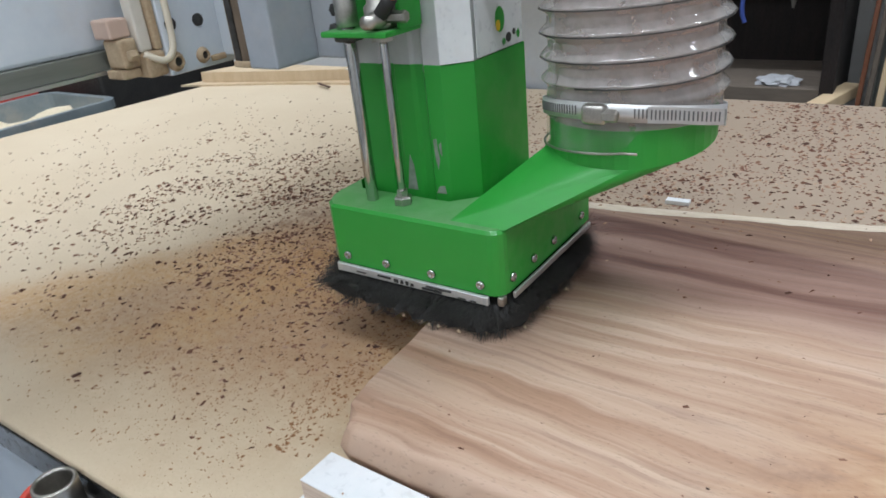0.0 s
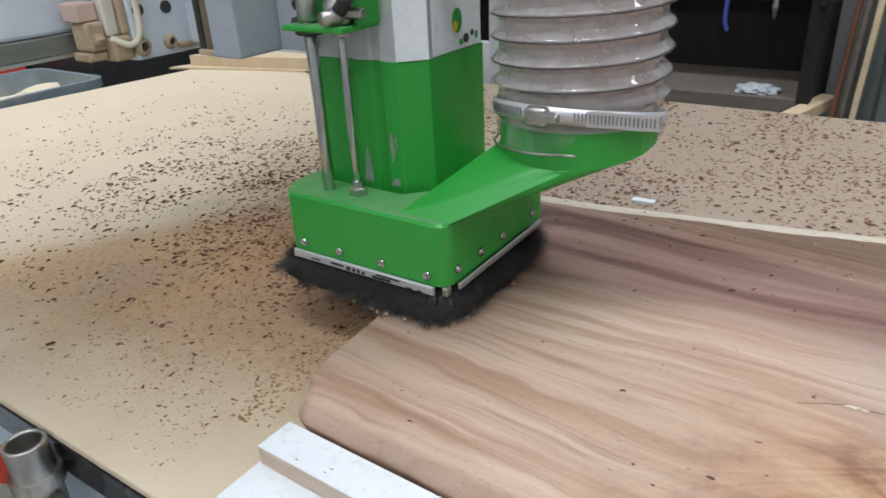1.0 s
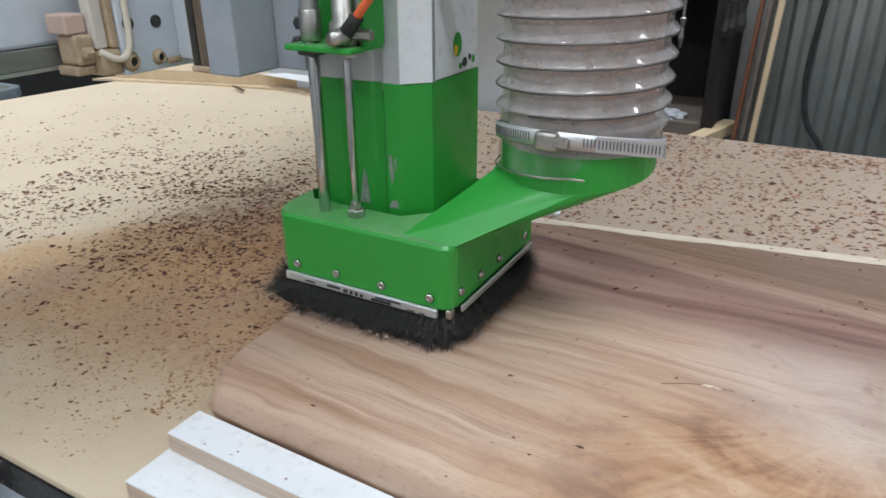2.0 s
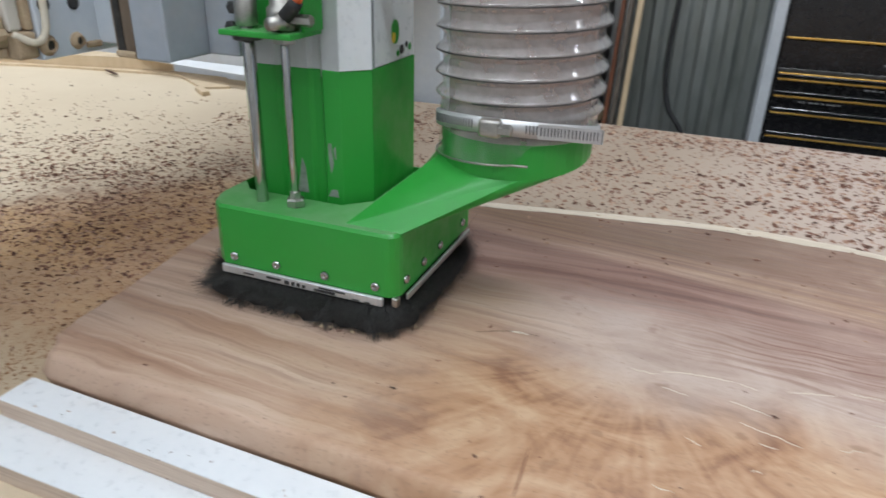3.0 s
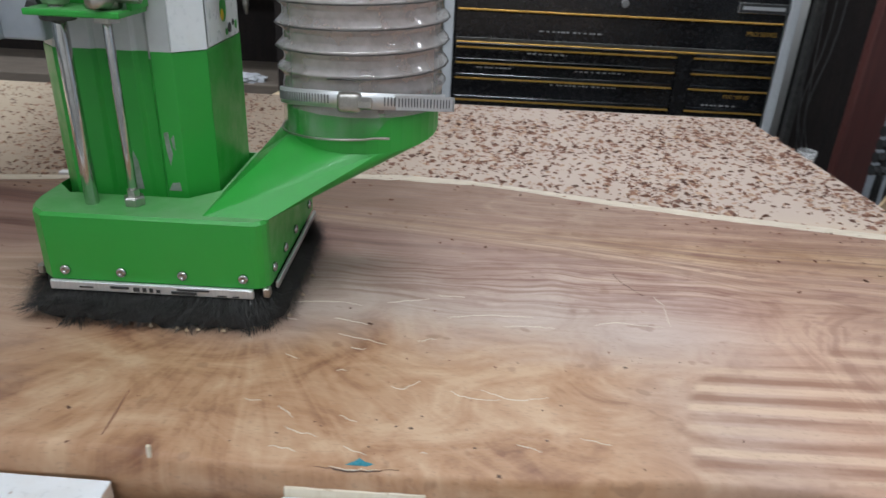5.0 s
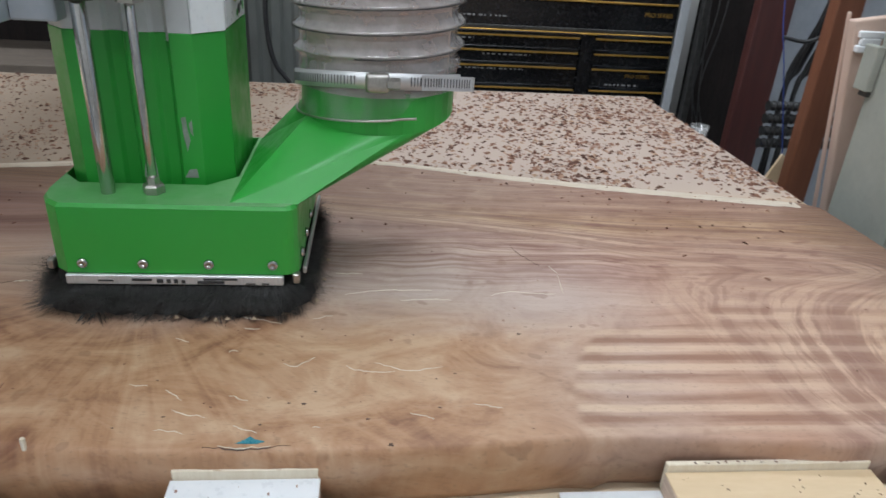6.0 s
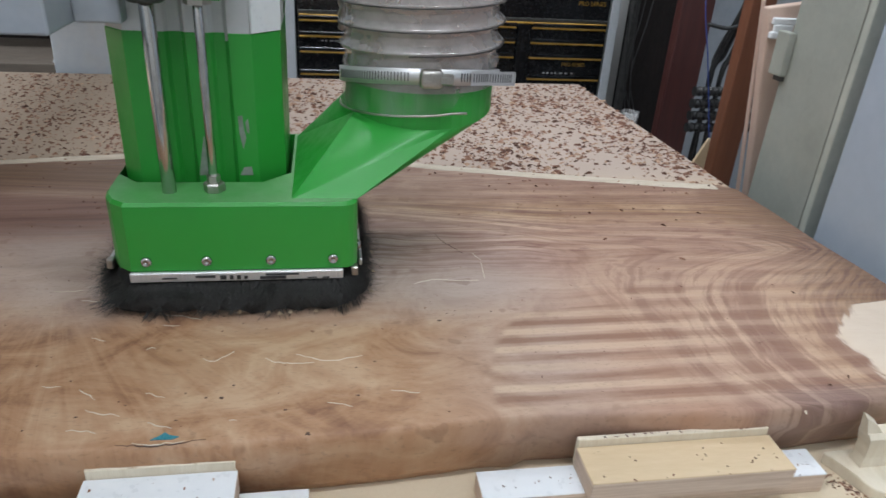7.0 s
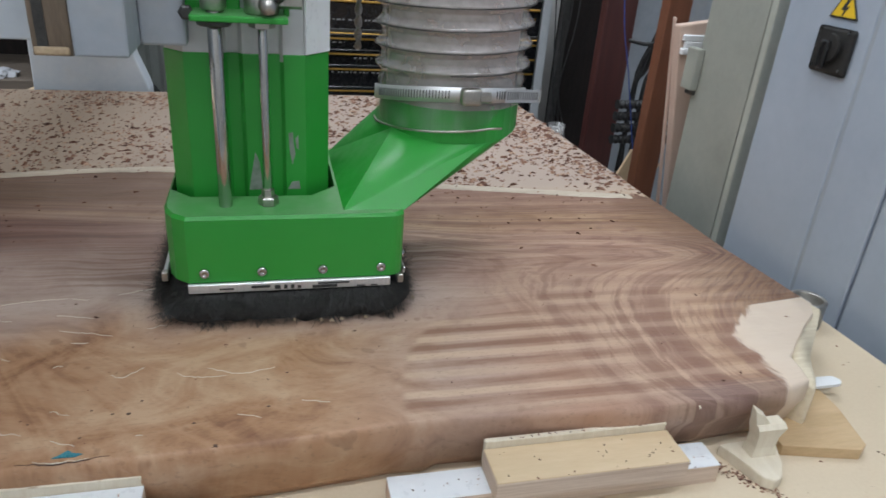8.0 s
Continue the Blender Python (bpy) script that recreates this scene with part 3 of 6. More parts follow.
def curve_points(ctrl, n=24):
    """Points on a smooth line through the control points."""
    c = [Vector(p) for p in ctrl]
    c = [2 * c[0] - c[1], *c, 2 * c[-1] - c[-2]]
    out = []
    m = len(c) - 3
    for i in range(n + 1):
        u = i / n * m
        k = min(int(u), m - 1)
        f = u - k
        p0, p1, p2, p3 = c[k:k + 4]
        out.append(0.5 * (2 * p1 + (p2 - p0) * f + (2 * p0 - 5 * p1 + 4 * p2 - p3) * f * f + (3 * p1 - p0 - 3 * p2 + p3) * f ** 3))
    return out


def rounded(x0, x1, y0, y1, r, n=5):
    out = []
    for cx, cy, a0 in ((x1 - r, y0 + r, -90), (x1 - r, y1 - r, 0), (x0 + r, y1 - r, 90), (x0 + r, y0 + r, 180)):
        for i in range(n + 1):
            a = radians(a0 + 90 * i / n)
            out.append((cx + r * math.cos(a), cy + r * math.sin(a)))
    return out


def single(name, bm, material, label, category, kind="", group="", smooth_faces=False):
    return tagged(part(name, bm, material, None, "", smooth_faces), label, category, group, kind)


# ---- the room ----
X0, X1, Y0, Y1 = -3.2, 3.0, -2.4, 2.85
single("floor", slab_box(X0, X1, Y0, Y1, FLOOR - 0.1, FLOOR), "floor", "grey concrete workshop floor with dust", "floor", "structure")
single("ceiling", slab_box(X0, X1, Y0, Y1, CEIL, CEIL + 0.1), "ceil", "plain pale ceiling of the workshop", "ceiling", "structure")
single("wall_north", slab_box(X0, X1, Y1, Y1 + 0.12, FLOOR, CEIL), "wall", "dull grey workshop wall behind the machine", "wall", "structure")
single("wall_south", slab_box(X0, X1, Y0 - 0.12, Y0, FLOOR, CEIL), "wall", "dull grey plain workshop wall", "wall", "structure")
single("wall_west", slab_box(X0 - 0.12, X0, Y0, Y1, FLOOR, CEIL), "wall", "dull grey plain workshop wall", "wall", "structure")
single("wall_east", slab_box(X1, X1 + 0.12, Y0, Y1, FLOOR, CEIL), "wall", "dull grey plain workshop wall", "wall", "structure")


def ceiling_light(x, y):
    t = thing("ceiling_light", (x, y, CEIL - 0.06), "white tube light fitted under the ceiling", "lamp", "ceiling lights")
    part("frame", slab_box(x - 0.64, x + 0.64, y - 0.11, y + 0.11, CEIL - 0.06, CEIL, 0.006), "white", t)
    for k in (-0.05, 0.05):
        part("tube", pipe_along([(x - 0.6, y + k, CEIL - 0.066), (x + 0.6, y + k, CEIL - 0.066)], 0.006, 8), "tube", t)


for lx, ly in LAMPS:
    ceiling_light(lx, ly)

# ---- the machine's bed ----
bed = thing("cnc_table", (-0.1, 1.03, FLOOR), "long router table with a pale fibreboard top strewn with chips", "machine table")
EDGE = [(-1.64, 0.36), (1.432, 0.36), (1.372, 1.70), (-1.455, 1.70)]
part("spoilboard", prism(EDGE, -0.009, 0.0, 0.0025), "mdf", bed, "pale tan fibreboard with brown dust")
part("edge_rail", slab_box(-1.63, 1.42, 0.359, 0.44, -0.045, -0.0095, 0.001), "black", bed, "black steel rail under the board")
part("back_rail", slab_box(-1.44, 1.36, 1.64, 1.695, -0.13, -0.0095, 0.002), "darksteel", bed)
for x in (-1.4, -0.1, 1.25):
    for y in (0.46, 1.6):
        part("leg", slab_box(x - 0.05, x + 0.05, y - 0.05, y + 0.05, FLOOR, -0.0462, 0.004), "machine", bed)
part("side_panel", slab_box(-1.60, 1.36, 0.37, 0.386, FLOOR + 0.12, -0.0458, 0.003), "machine", bed, "pale grey sheet-metal skirt")
part("apron", slab_box(-1.60, 1.36, 0.23, 0.369, -0.26, -0.235, 0.004), "machine", bed, "pale grey ledge below the rail")

# ---- the slab ----
slab = thing("wood_slab", (0.66, 0.72, 0.0), "thick walnut-brown live-edge slab, half planed, lying on the fibreboard", "wood slab")
FAR = [(-0.02, 0.934), (0.1, 0.945), (0.25, 0.966), (0.40, 0.994), (0.52, 1.016), (0.63, 1.026), (0.72, 1.018), (0.82, 0.994), (0.92, 0.968), (1.02, 0.945), (1.14, 0.922), (1.22, 0.906), (1.29, 0.895)]
RIGHT = [(1.311, 0.88), (1.318, 0.80), (1.322, 0.717), (1.329, 0.659), (1.335, 0.60), (1.338, 0.578), (1.326, 0.56), (1.30, 0.54), (1.268, 0.512), (1.246, 0.49), (1.243, 0.472), (1.238, 0.455)]
NEAR = [(1.21, 0.447), (1.14, 0.441), (1.072, 0.438), (0.956, 0.446), (0.869, 0.448), (0.80, 0.442), (0.72, 0.439), (0.62, 0.438), (0.50, 0.442), (0.40, 0.4455), (0.286, 0.4490), (0.19, 0.4515), (0.10, 0.454), (0.045, 0.4555), (0.034, 0.460), (0.029, 0.470)]
LEFT = [(0.02, 0.514), (0.016, 0.58), (0.004, 0.68), (-0.008, 0.80), (-0.016, 0.90)]


def dense(line, step=0.012):
    out = []
    for (ax, ay), (bx, by) in zip(line, line[1:] + line[:1]):
        n = max(1, int(math.hypot(bx - ax, by - ay) / step))
        out += [(ax + (bx - ax) * i / n, ay + (by - ay) * i / n) for i in range(n)]
    return out


def slab_mesh():
    ring = dense(FAR + RIGHT + NEAR + LEFT)
    cx, cy = 0.66, 0.72
    bm = bmesh.new()
    n = len(ring)

    def row(off, z, wob):
        vs = []
        for i, (x, y) in enumerate(ring):
            a, b = Vector(ring[i - 3]), Vector(ring[(i + 3) % n])
            d = (b - a).normalized()
            nx, ny = -d.y, d.x  # outward for a clockwise ring
            k = off + wob * (noise.noise(Vector((x * 14, y * 14, z * 30))) + 0.5 * noise.noise(Vector((x * 55, y * 55, z * 60))))
            if off < 0 and z > TOP - 0.004:
                k *= 0.3 if x < 0.5 or y > 0.5 else 1.0
            if y < 0.475 and x < 0.56 and z > 0.025 and d.x < -0.5:
                f = min(1.0, (0.56 - x) / 0.1)
                k -= f * (0.013 if z > TOP - 0.001 else 0.009 if z > TOP - 0.004 else 0.006 if z > TOP - 0.01 else 0.0015)
            if y < 0.47 and 0.9 < x < 1.25:
                k -= 0.006 * (TOP - z) / TOP
            vs.append(bm.verts.new((x + nx * k, y + ny * k, z)))
        return vs
    rows = [row(-0.004, TOP, 0.0), row(-0.0016, TOP - 0.0012, 0.0), row(0.0, TOP - 0.006, 0.0008), row(0.001, TOP - 0.02, 0.002), row(-0.002, 0.03, 0.003), row(-0.006, 0.012, 0.003), row(-0.012, 0.0, 0.002)]
    for a, b in zip(rows, rows[1:]):
        for i in range(n):
            bm.faces.new((a[i], b[i], b[(i + 1) % n], a[(i + 1) % n]))
    bm.faces.new(rows[0])
    bm.faces.new(rows[-1][::-1])
    return bm


body = part("body", slab_mesh(), "wood", slab, "planed wood with dark heartwood and tool rows", True)


def far_sapwood():
    """The pale lower lip of the live edge."""
    bm = bmesh.new()
    pts = []
    for (ax, ay), (bx, by) in zip(FAR, FAR[1:]):
        pts += [(ax + (bx - ax) * i / 10, ay + (by - ay) * i / 10) for i in range(10)]
    rows = []
    for k, (o, z) in enumerate(((-0.018, TOP + 0.0001), (-0.0165, TOP + 0.0007), (-0.001, TOP + 0.0004), (0.006, TOP - 0.006), (0.016, TOP - 0.026), (0.018, 0.02), (0.01, 0.0), (-0.01, 0.0))):
        row = []
        for x, y in pts:
            w = 1 + 0.55 * noise.noise(Vector((x * 7, 3.1, 0))) + 0.12 * noise.noise(Vector((x * 70, 1.1, 0)))
            row.append(bm.verts.new((x, y + (o * w if abs(o) > 0.004 and k < 6 else o) + 0.0015 * noise.noise(Vector((x * 60, k, 0))), z)))
        rows.append(row)
    for a, b in zip(rows, rows[1:]):
        for i in range(len(pts) - 1):
            bm.faces.new((a[i], a[i + 1], b[i + 1], b[i]))
    return bm


part("live_edge", far_sapwood(), "lip", slab, "pale sapwood lip of the live edge", True)
part("end_strip", prism([(0.021, 0.505), (-0.016, 0.90), (-0.044, 0.90), (-0.028, 0.66), (0.008, 0.505)], 0.0, 0.018, 0.003), "sap", slab, "pale sawn strip at the end of the slab")
part("end_sapwood", prism([(1.318, 0.64), (1.342, 0.612), (1.352, 0.576), (1.322, 0.546), (1.27, 0.50), (1.258, 0.47), (1.244, 0.452), (1.232, 0.47), (1.25, 0.50), (1.30, 0.56)], 0.0, TOP - 0.007, 0.004, seg=3), "sap", slab, "pale carved sapwood at the outer end", True)

CRACKS_A = [[(0.544, 0.654), (0.572, 0.66), (0.602, 0.662)], [(0.518, 0.646), (0.541, 0.647)], [(0.606, 0.66), (0.62, 0.658)], [(0.644, 0.665), (0.684, 0.676)], [(0.692, 0.684), (0.718, 0.684)], [(0.545, 0.63), (0.566, 0.626)], [(0.599, 0.632), (0.63, 0.625)], [(0.607, 0.606), (0.63, 0.6), (0.651, 0.593)], [(0.621, 0.586), (0.634, 0.584)], [(0.677, 0.602), (0.693, 0.607)]]
CRACKS_B = [[(0.702, 0.643), (0.736, 0.652), (0.783, 0.653)], [(0.754, 0.634), (0.777, 0.636), (0.8, 0.635)], [(0.839, 0.645), (0.856, 0.651), (0.881, 0.649), (0.903, 0.647)], [(0.913, 0.685), (0.911, 0.663), (0.91, 0.649)], [(0.569, 0.572), (0.581, 0.565)], [(0.615, 0.552), (0.622, 0.553)], [(0.552, 0.51), (0.565, 0.508)], [(0.66, 0.535), (0.669, 0.533), (0.683, 0.544)], [(0.708, 0.532), (0.722, 0.526), (0.746, 0.525)], [(0.731, 0.537), (0.758, 0.527), (0.784, 0.532)]]
CRACKS_C = [[(0.579, 0.504), (0.593, 0.492)], [(0.589, 0.481), (0.599, 0.477), (0.614, 0.473)], [(0.626, 0.497), (0.64, 0.49)], [(0.583, 0.46), (0.594, 0.459), (0.603, 0.456)], [(0.634, 0.464), (0.651, 0.457)], [(0.688, 0.462), (0.693, 0.461)], [(0.756, 0.477), (0.773, 0.469)], [(0.803, 0.487), (0.824, 0.48)], [(0.908, 0.704), (0.914, 0.689)]]


def ribbon(line, w, z=TOP + 0.0004, t=0.0006):
    """A thin raised fill along a crack, tapered at its ends."""
    pts = curve_points([(x, y, z) for x, y in line], 14)
    bm = bmesh.new()
    L, R, U = [], [], []
    for i, p in enumerate(pts):
        d = (pts[min(i + 1, len(pts) - 1)] - pts[max(i - 1, 0)]).normalized()
        s = Vector((-d.y, d.x, 0))
        j = Vector((0, 0.0022 * noise.noise(Vector((p.x * 190, p.y * 190, 2))), 0))
        k = w * (0.35 + 0.65 * math.sin(math.pi * (i + 0.4) / (len(pts) - 0.2))) * (1 + 0.5 * noise.noise(p * 200))
        L.append(bm.verts.new(p + s * k / 2 + j - Vector((0, 0, t))))
        U.append(bm.verts.new(p + j))
        R.append(bm.verts.new(p - s * k / 2 + j - Vector((0, 0, t))))
    for a, b in ((L, U), (U, R)):
        for i in range(len(pts) - 1):
            bm.faces.new((a[i], a[i + 1], b[i + 1], b[i]))
    return bm


for c in CRACKS_A + CRACKS_B + CRACKS_C:
    part("crack_filler", ribbon(c, 0.0013), "filler", slab)
part("crack_filler", ribbon([(0.374, 0.648), (0.39, 0.657), (0.403, 0.662), (0.43, 0.665)], 0.0009), "knot", slab, "dark hairline crack")
part("crack_filler", ribbon([(0.404, 0.662), (0.411, 0.663), (0.421, 0.664)], 0.004), "filler", slab)
part("dark_crack", ribbon([(0.875, 0.752), (0.881, 0.733), (0.898, 0.705)], 0.0012), "knot", slab, "dark hairline crack")
part("dark_crack", ribbon([(0.463, 0.512), (0.465, 0.484), (0.466, 0.462)], 0.0026), "brownboard", slab, "reddish dark crack")
part("dark_crack", ribbon([(0.618, 0.443), (0.645, 0.441), (0.675, 0.444)], 0.0016), "knot", slab, "dark bark line")
part("crack_filler", ribbon([(0.628, 0.4435), (0.645, 0.442), (0.662, 0.4437)], 0.001), "filler", slab)


def blot(x, y, rx, ry, z=TOP + 0.0004, n=11, seed=0, t=0.0008):
    bm = bmesh.new()
    rim = []
    for i in range(n):
        a = 2 * math.pi * i / n
        k = 1 + 0.4 * noise.noise(Vector((math.cos(a) * 2 + seed, math.sin(a) * 2, seed)))
        rim.append(bm.verts.new((x + rx * k * math.cos(a), y + ry * k * math.sin(a), z - t)))
    c = bm.verts.new((x, y, z))
    for i in range(n):
        bm.faces.new((rim[i], rim[(i + 1) % n], c))
    return bm


part("resin_spot", prism([(0.639, 0.4462), (0.653, 0.4458), (0.6575, 0.448), (0.651, 0.450), (0.6475, 0.4530), (0.644, 0.4495)], TOP - 0.001, TOP + 0.0005), "teal", slab, "teal resin filling a notch")
KNOTS = [(0.854, 0.579, 0.0042, 0.0026), (0.687, 0.501, 0.0022, 0.0018), (0.68, 0.487, 0.0038, 0.0026), (0.669, 0.488, 0.0026, 0.0018), (0.57, 0.515, 0.002, 0.0016), (0.778, 0.482, 0.0032, 0.002), (0.793, 0.523, 0.0028, 0.0016),
         (0.862, 0.59, 0.0016, 0.0012), (0.87, 0.594, 0.0018, 0.0012), (0.903, 0.591, 0.002, 0.0014), (0.872, 0.552, 0.0018, 0.0014), (0.763, 0.577, 0.0018, 0.0012), (0.652, 0.465, 0.0024, 0.0016), (0.654, 0.494, 0.002, 0.0014), (0.742, 0.4445, 0.003, 0.002)]
KNOTS += [(0.34, 0.538, 0.006, 0.003), (0.292, 0.524, 0.003, 0.002), (0.31, 0.512, 0.003, 0.002), (0.555, 0.463, 0.0018, 0.0016), (0.585, 0.474, 0.0028, 0.0016), (0.615, 0.484, 0.002, 0.0014), (0.726, 0.47, 0.003, 0.002), (0.778, 0.516, 0.002, 0.0015)]
for k, (x, y, rx, ry) in enumerate(KNOTS):
    part("knot", blot(x, y, rx, ry, seed=k * 1.7), "knot", slab)
part("pin", rod(0.505, 0.4475, TOP - 0.004, TOP + 0.0055, 0.0016, 10), "pine", slab, "short pale dowel stub")
part("crack_filler", ribbon([(1.118, 0.4445), (1.12, 0.441), (1.118, 0.437)], 0.002, TOP - 0.004), "filler", slab)


# ---- packers and clamps along the near edge ----
def layered(name, x0, x1, y0, y1, z0, z1, top, label, rz=0.0, lip=None):
    """A strip of sheet material with a faced top and a layered edge."""
    t = thing(name, ((x0 + x1) / 2, (y0 + y1) / 2, z0), label, "board", "packers beside the slab")
    part("core", slab_box(x0, x1, y0, y1, z0, z1 - 0.0012, 0.0006, 1, rz=rz), "plyedge", t, "layered raw edge")
    part("face", slab_box(x0, x1, y0, y1, z1 - 0.0012, z1, 0.0004, 1, rz=rz), top, t)
    if lip:
        part("lip", slab_box(x0 + 0.001, x1 - 0.001, y1 + 0.0005, y1 + 0.005, z0, z1 + lip, 0.0008, 1), "pine", t, "thin upstanding strip, chipped along its top")
    return t


layered("white_board", 0.026, 0.49, 0.376, 0.44, 0.0, 0.0185, "white", "white-faced packer board lying on the fibreboard")
layered("white_board", 0.03, 0.478, 0.413, 0.447, 0.0187, 0.0372, "white", "white-faced plywood strip stacked against the slab", -1.35)
layered("white_board", 0.50, 0.742, 0.390, 0.434, 0.0, 0.0185, "white", "white-faced packer board lying on the fibreboard")
layered("white_block", 0.597, 0.695, 0.398, 0.4365, 0.0187, 0.0375, "white", "short white-faced block with brown smears", 0.0, 0.0075)
layered("white_board", 0.862, 1.13, 0.411, 0.4385, 0.0, 0.0185, "white", "white-faced packer board lying on the fibreboard")
layered("plywood_block", 0.936, 1.092, 0.401, 0.4375, 0.0187, 0.0365, "ply", "amber plywood block with a thin upstanding strip", 0.0, 0.0065)
for x, y, s in ((0.628, 0.431, 0.005), (0.668, 0.431, 0.003)):
    single("smear", blot(x, y + 0.0082, s, 0.0022, 0.0454, 9, x * 30), "tan", "brown smear on the white block", "stain")
scrap = thing("plywood_scrap", (1.245, 0.455, 0.0), "flat amber plywood scrap lying under the slab's end", "board")
part("core", prism([(1.206, 0.431), (1.274, 0.415), (1.284, 0.421), (1.297, 0.47), (1.302, 0.545), (1.27, 0.55), (1.206, 0.50)], 0.0, 0.011, 0.0008), "scrapwood", scrap)
wedge = thing("broken_wedge", (1.165, 0.425, 0.0), "pale broken pine peg standing on a small board", "wedge")
part("foot", prism([(1.150, 0.441), (1.157, 0.422), (1.164, 0.400), (1.172, 0.394), (1.181, 0.398), (1.191, 0.412), (1.2035, 0.438), (1.19, 0.443)], 0.0, 0.011, 0.0015), "pine", wedge)


def peg():
    """A waisted block with a splintered tongue behind its top."""
    bm = bmesh.new()
    rows = []
    for z, x0, x1, y0, y1 in ((0.0112, 1.1675, 1.1915, 0.421, 0.4345), (0.020, 1.1695, 1.1885, 0.422, 0.434), (0.030, 1.1690, 1.1890, 0.4215, 0.434), (0.0395, 1.1665, 1.1935, 0.4205, 0.4345), (0.0425, 1.1665, 1.1935, 0.424, 0.4345)):
        rows.append([bm.verts.new((x, y, z)) for x, y in ((x0, y0), (x1, y0), (x1, y1), (x0, y1))])
    for a, b in zip(rows, rows[1:]):
        for i in range(4):
            bm.faces.new((a[i], a[(i + 1) % 4], b[(i + 1) % 4], b[i]))
    bm.faces.new(rows[0][::-1])
    bm.faces.new(rows[-1])
    tip = [bm.verts.new(v) for v in ((1.1668, 0.4245, 0.040), (1.180, 0.4245, 0.0415), (1.180, 0.4342, 0.0415), (1.1668, 0.4342, 0.040))]
    up = [bm.verts.new(v) for v in ((1.1635, 0.427, 0.055), (1.172, 0.426, 0.0505), (1.176, 0.4338, 0.0490), (1.1640, 0.4338, 0.0575))]
    bm.faces.new(tip[::-1])
    mid = bm.verts.new((1.1685, 0.4305, 0.0525))
    for i in range(4):
        bm.faces.new((tip[i], tip[(i + 1) % 4], up[(i + 1) % 4], up[i]))
        bm.faces.new((up[i], up[(i + 1) % 4], mid))
    return bm


part("peg", peg(), "pine", wedge, "splintered upright peg")
single("stir_stick", prism(rounded(1.235, 1.325, 0.496, 0.510, 0.0068), 0.0135, 0.0165, 0.0006), "paper", "flat white mixing stick with a rounded end", "stick")
bush = thing("steel_bush", (1.385, 0.63, 0.0), "short open steel tube standing on the fibreboard", "pipe")
part("tube", turned([(0.021, 0.0), (0.021, 0.032), (0.0205, 0.033), (0.017, 0.033), (0.0165, 0.032), (0.0165, 0.001)], (1.385, 0.63, 0.0), 28), "steel", bush, "", True)
single("white_offcut", slab_box(0.081, 0.114, 1.104, 1.117, 0.0, 0.006, 0.0006, 1, rz=2), "paper", "small white offcut lying on the fibreboard", "offcut")

# ---- pipe stub at the front rail ----
stub = thing("pipe_stub", (-0.190, 0.338, -0.235), "open steel pipe stub clamped to the ledge beside the table", "pipe")
part("tube", turned([(0.0185, -0.235), (0.0185, 0.001), (0.018, 0.003), (0.0155, 0.003), (0.015, 0.0), (0.015, -0.2)], (-0.190, 0.338, 0), 32), "steel", stub, "", True)
part("flange", prism(rounded(-0.235, -0.15, 0.285, 0.345, 0.012), -0.235, -0.05, 0.003), "steel", stub, "grey cast clamp block")
part("ring", turned([(0.019, -0.03), (0.023, -0.03), (0.023, -0.044), (0.019, -0.044)], (-0.190, 0.338, 0), 28), "steel", stub)
for bx, by in ((-0.222, 0.296), (-0.165, 0.294)):
    part("bolt", turned([(0.006, -0.05), (0.006, -0.04), (0.004, -0.039)], (bx, by, 0), 6), "darksteel", stub)
part("disc", turned([(0.019, -0.003), (0.020, -0.002), (0.020, 0.002), (0.019, 0.003)], (-0.212, 0.330, -0.024), 28, axis="X"), "redpart", stub, "red plastic disc")

# ---- the router head (its own place at 2.5 s is the origin of its shift) ----
HEAD = (0.145, 0.71, 0.0593)
head = thing("router_head", HEAD, "green router dust shoe and spindle with a clear suction hose", "router")
SHOE = [(0.060, 0.613)] + [(0.236 + 0.013 * math.sin(radians(a)), 0.626 - 0.013 * math.cos(radians(a))) for a in (0, 22, 45, 68, 90)] + [(0.249, 0.80), (0.041, 0.80), (0.041, 0.646), (0.043, 0.634), (0.049, 0.622)]
HOLE = [(0.062, 0.660), (0.168, 0.660), (0.191, 0.683), (0.191, 0.796), (0.0435, 0.796), (0.0435, 0.680)]


def shoe_mesh():
    bm = bmesh.new()
    Z0, Z1 = 0.096, 0.158

    def ring(pts, z):
        return [bm.verts.new((x, y, z)) for x, y in pts]

    def shrink(k):
        return [(0.145 + (x - 0.145) * (1 - k), 0.71 + (y - 0.71) * (1 - k)) for x, y in SHOE]
    a, b, c = ring(SHOE, Z0), ring(SHOE, Z1 - 0.003), ring(shrink(0.022), Z1)
    inner, h0, h1 = ring(shrink(0.03), Z0), ring(HOLE, Z1), ring(HOLE, Z1 - 0.02)
    for p, q in ((a, b), (b, c), (inner, a), (h1, h0)):
        n = len(p)
        for i in range(n):
            bm.faces.new((p[i], p[(i + 1) % n], q[(i + 1) % n], q[i]))
    edges = [bm.edges.get((r[i], r[(i + 1) % len(r)])) for r in (c, h0) for i in range(len(r))]
    bmesh.ops.triangle_fill(bm, use_beauty=True, edges=edges)
    return bm


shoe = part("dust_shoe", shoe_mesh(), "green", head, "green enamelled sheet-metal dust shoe")


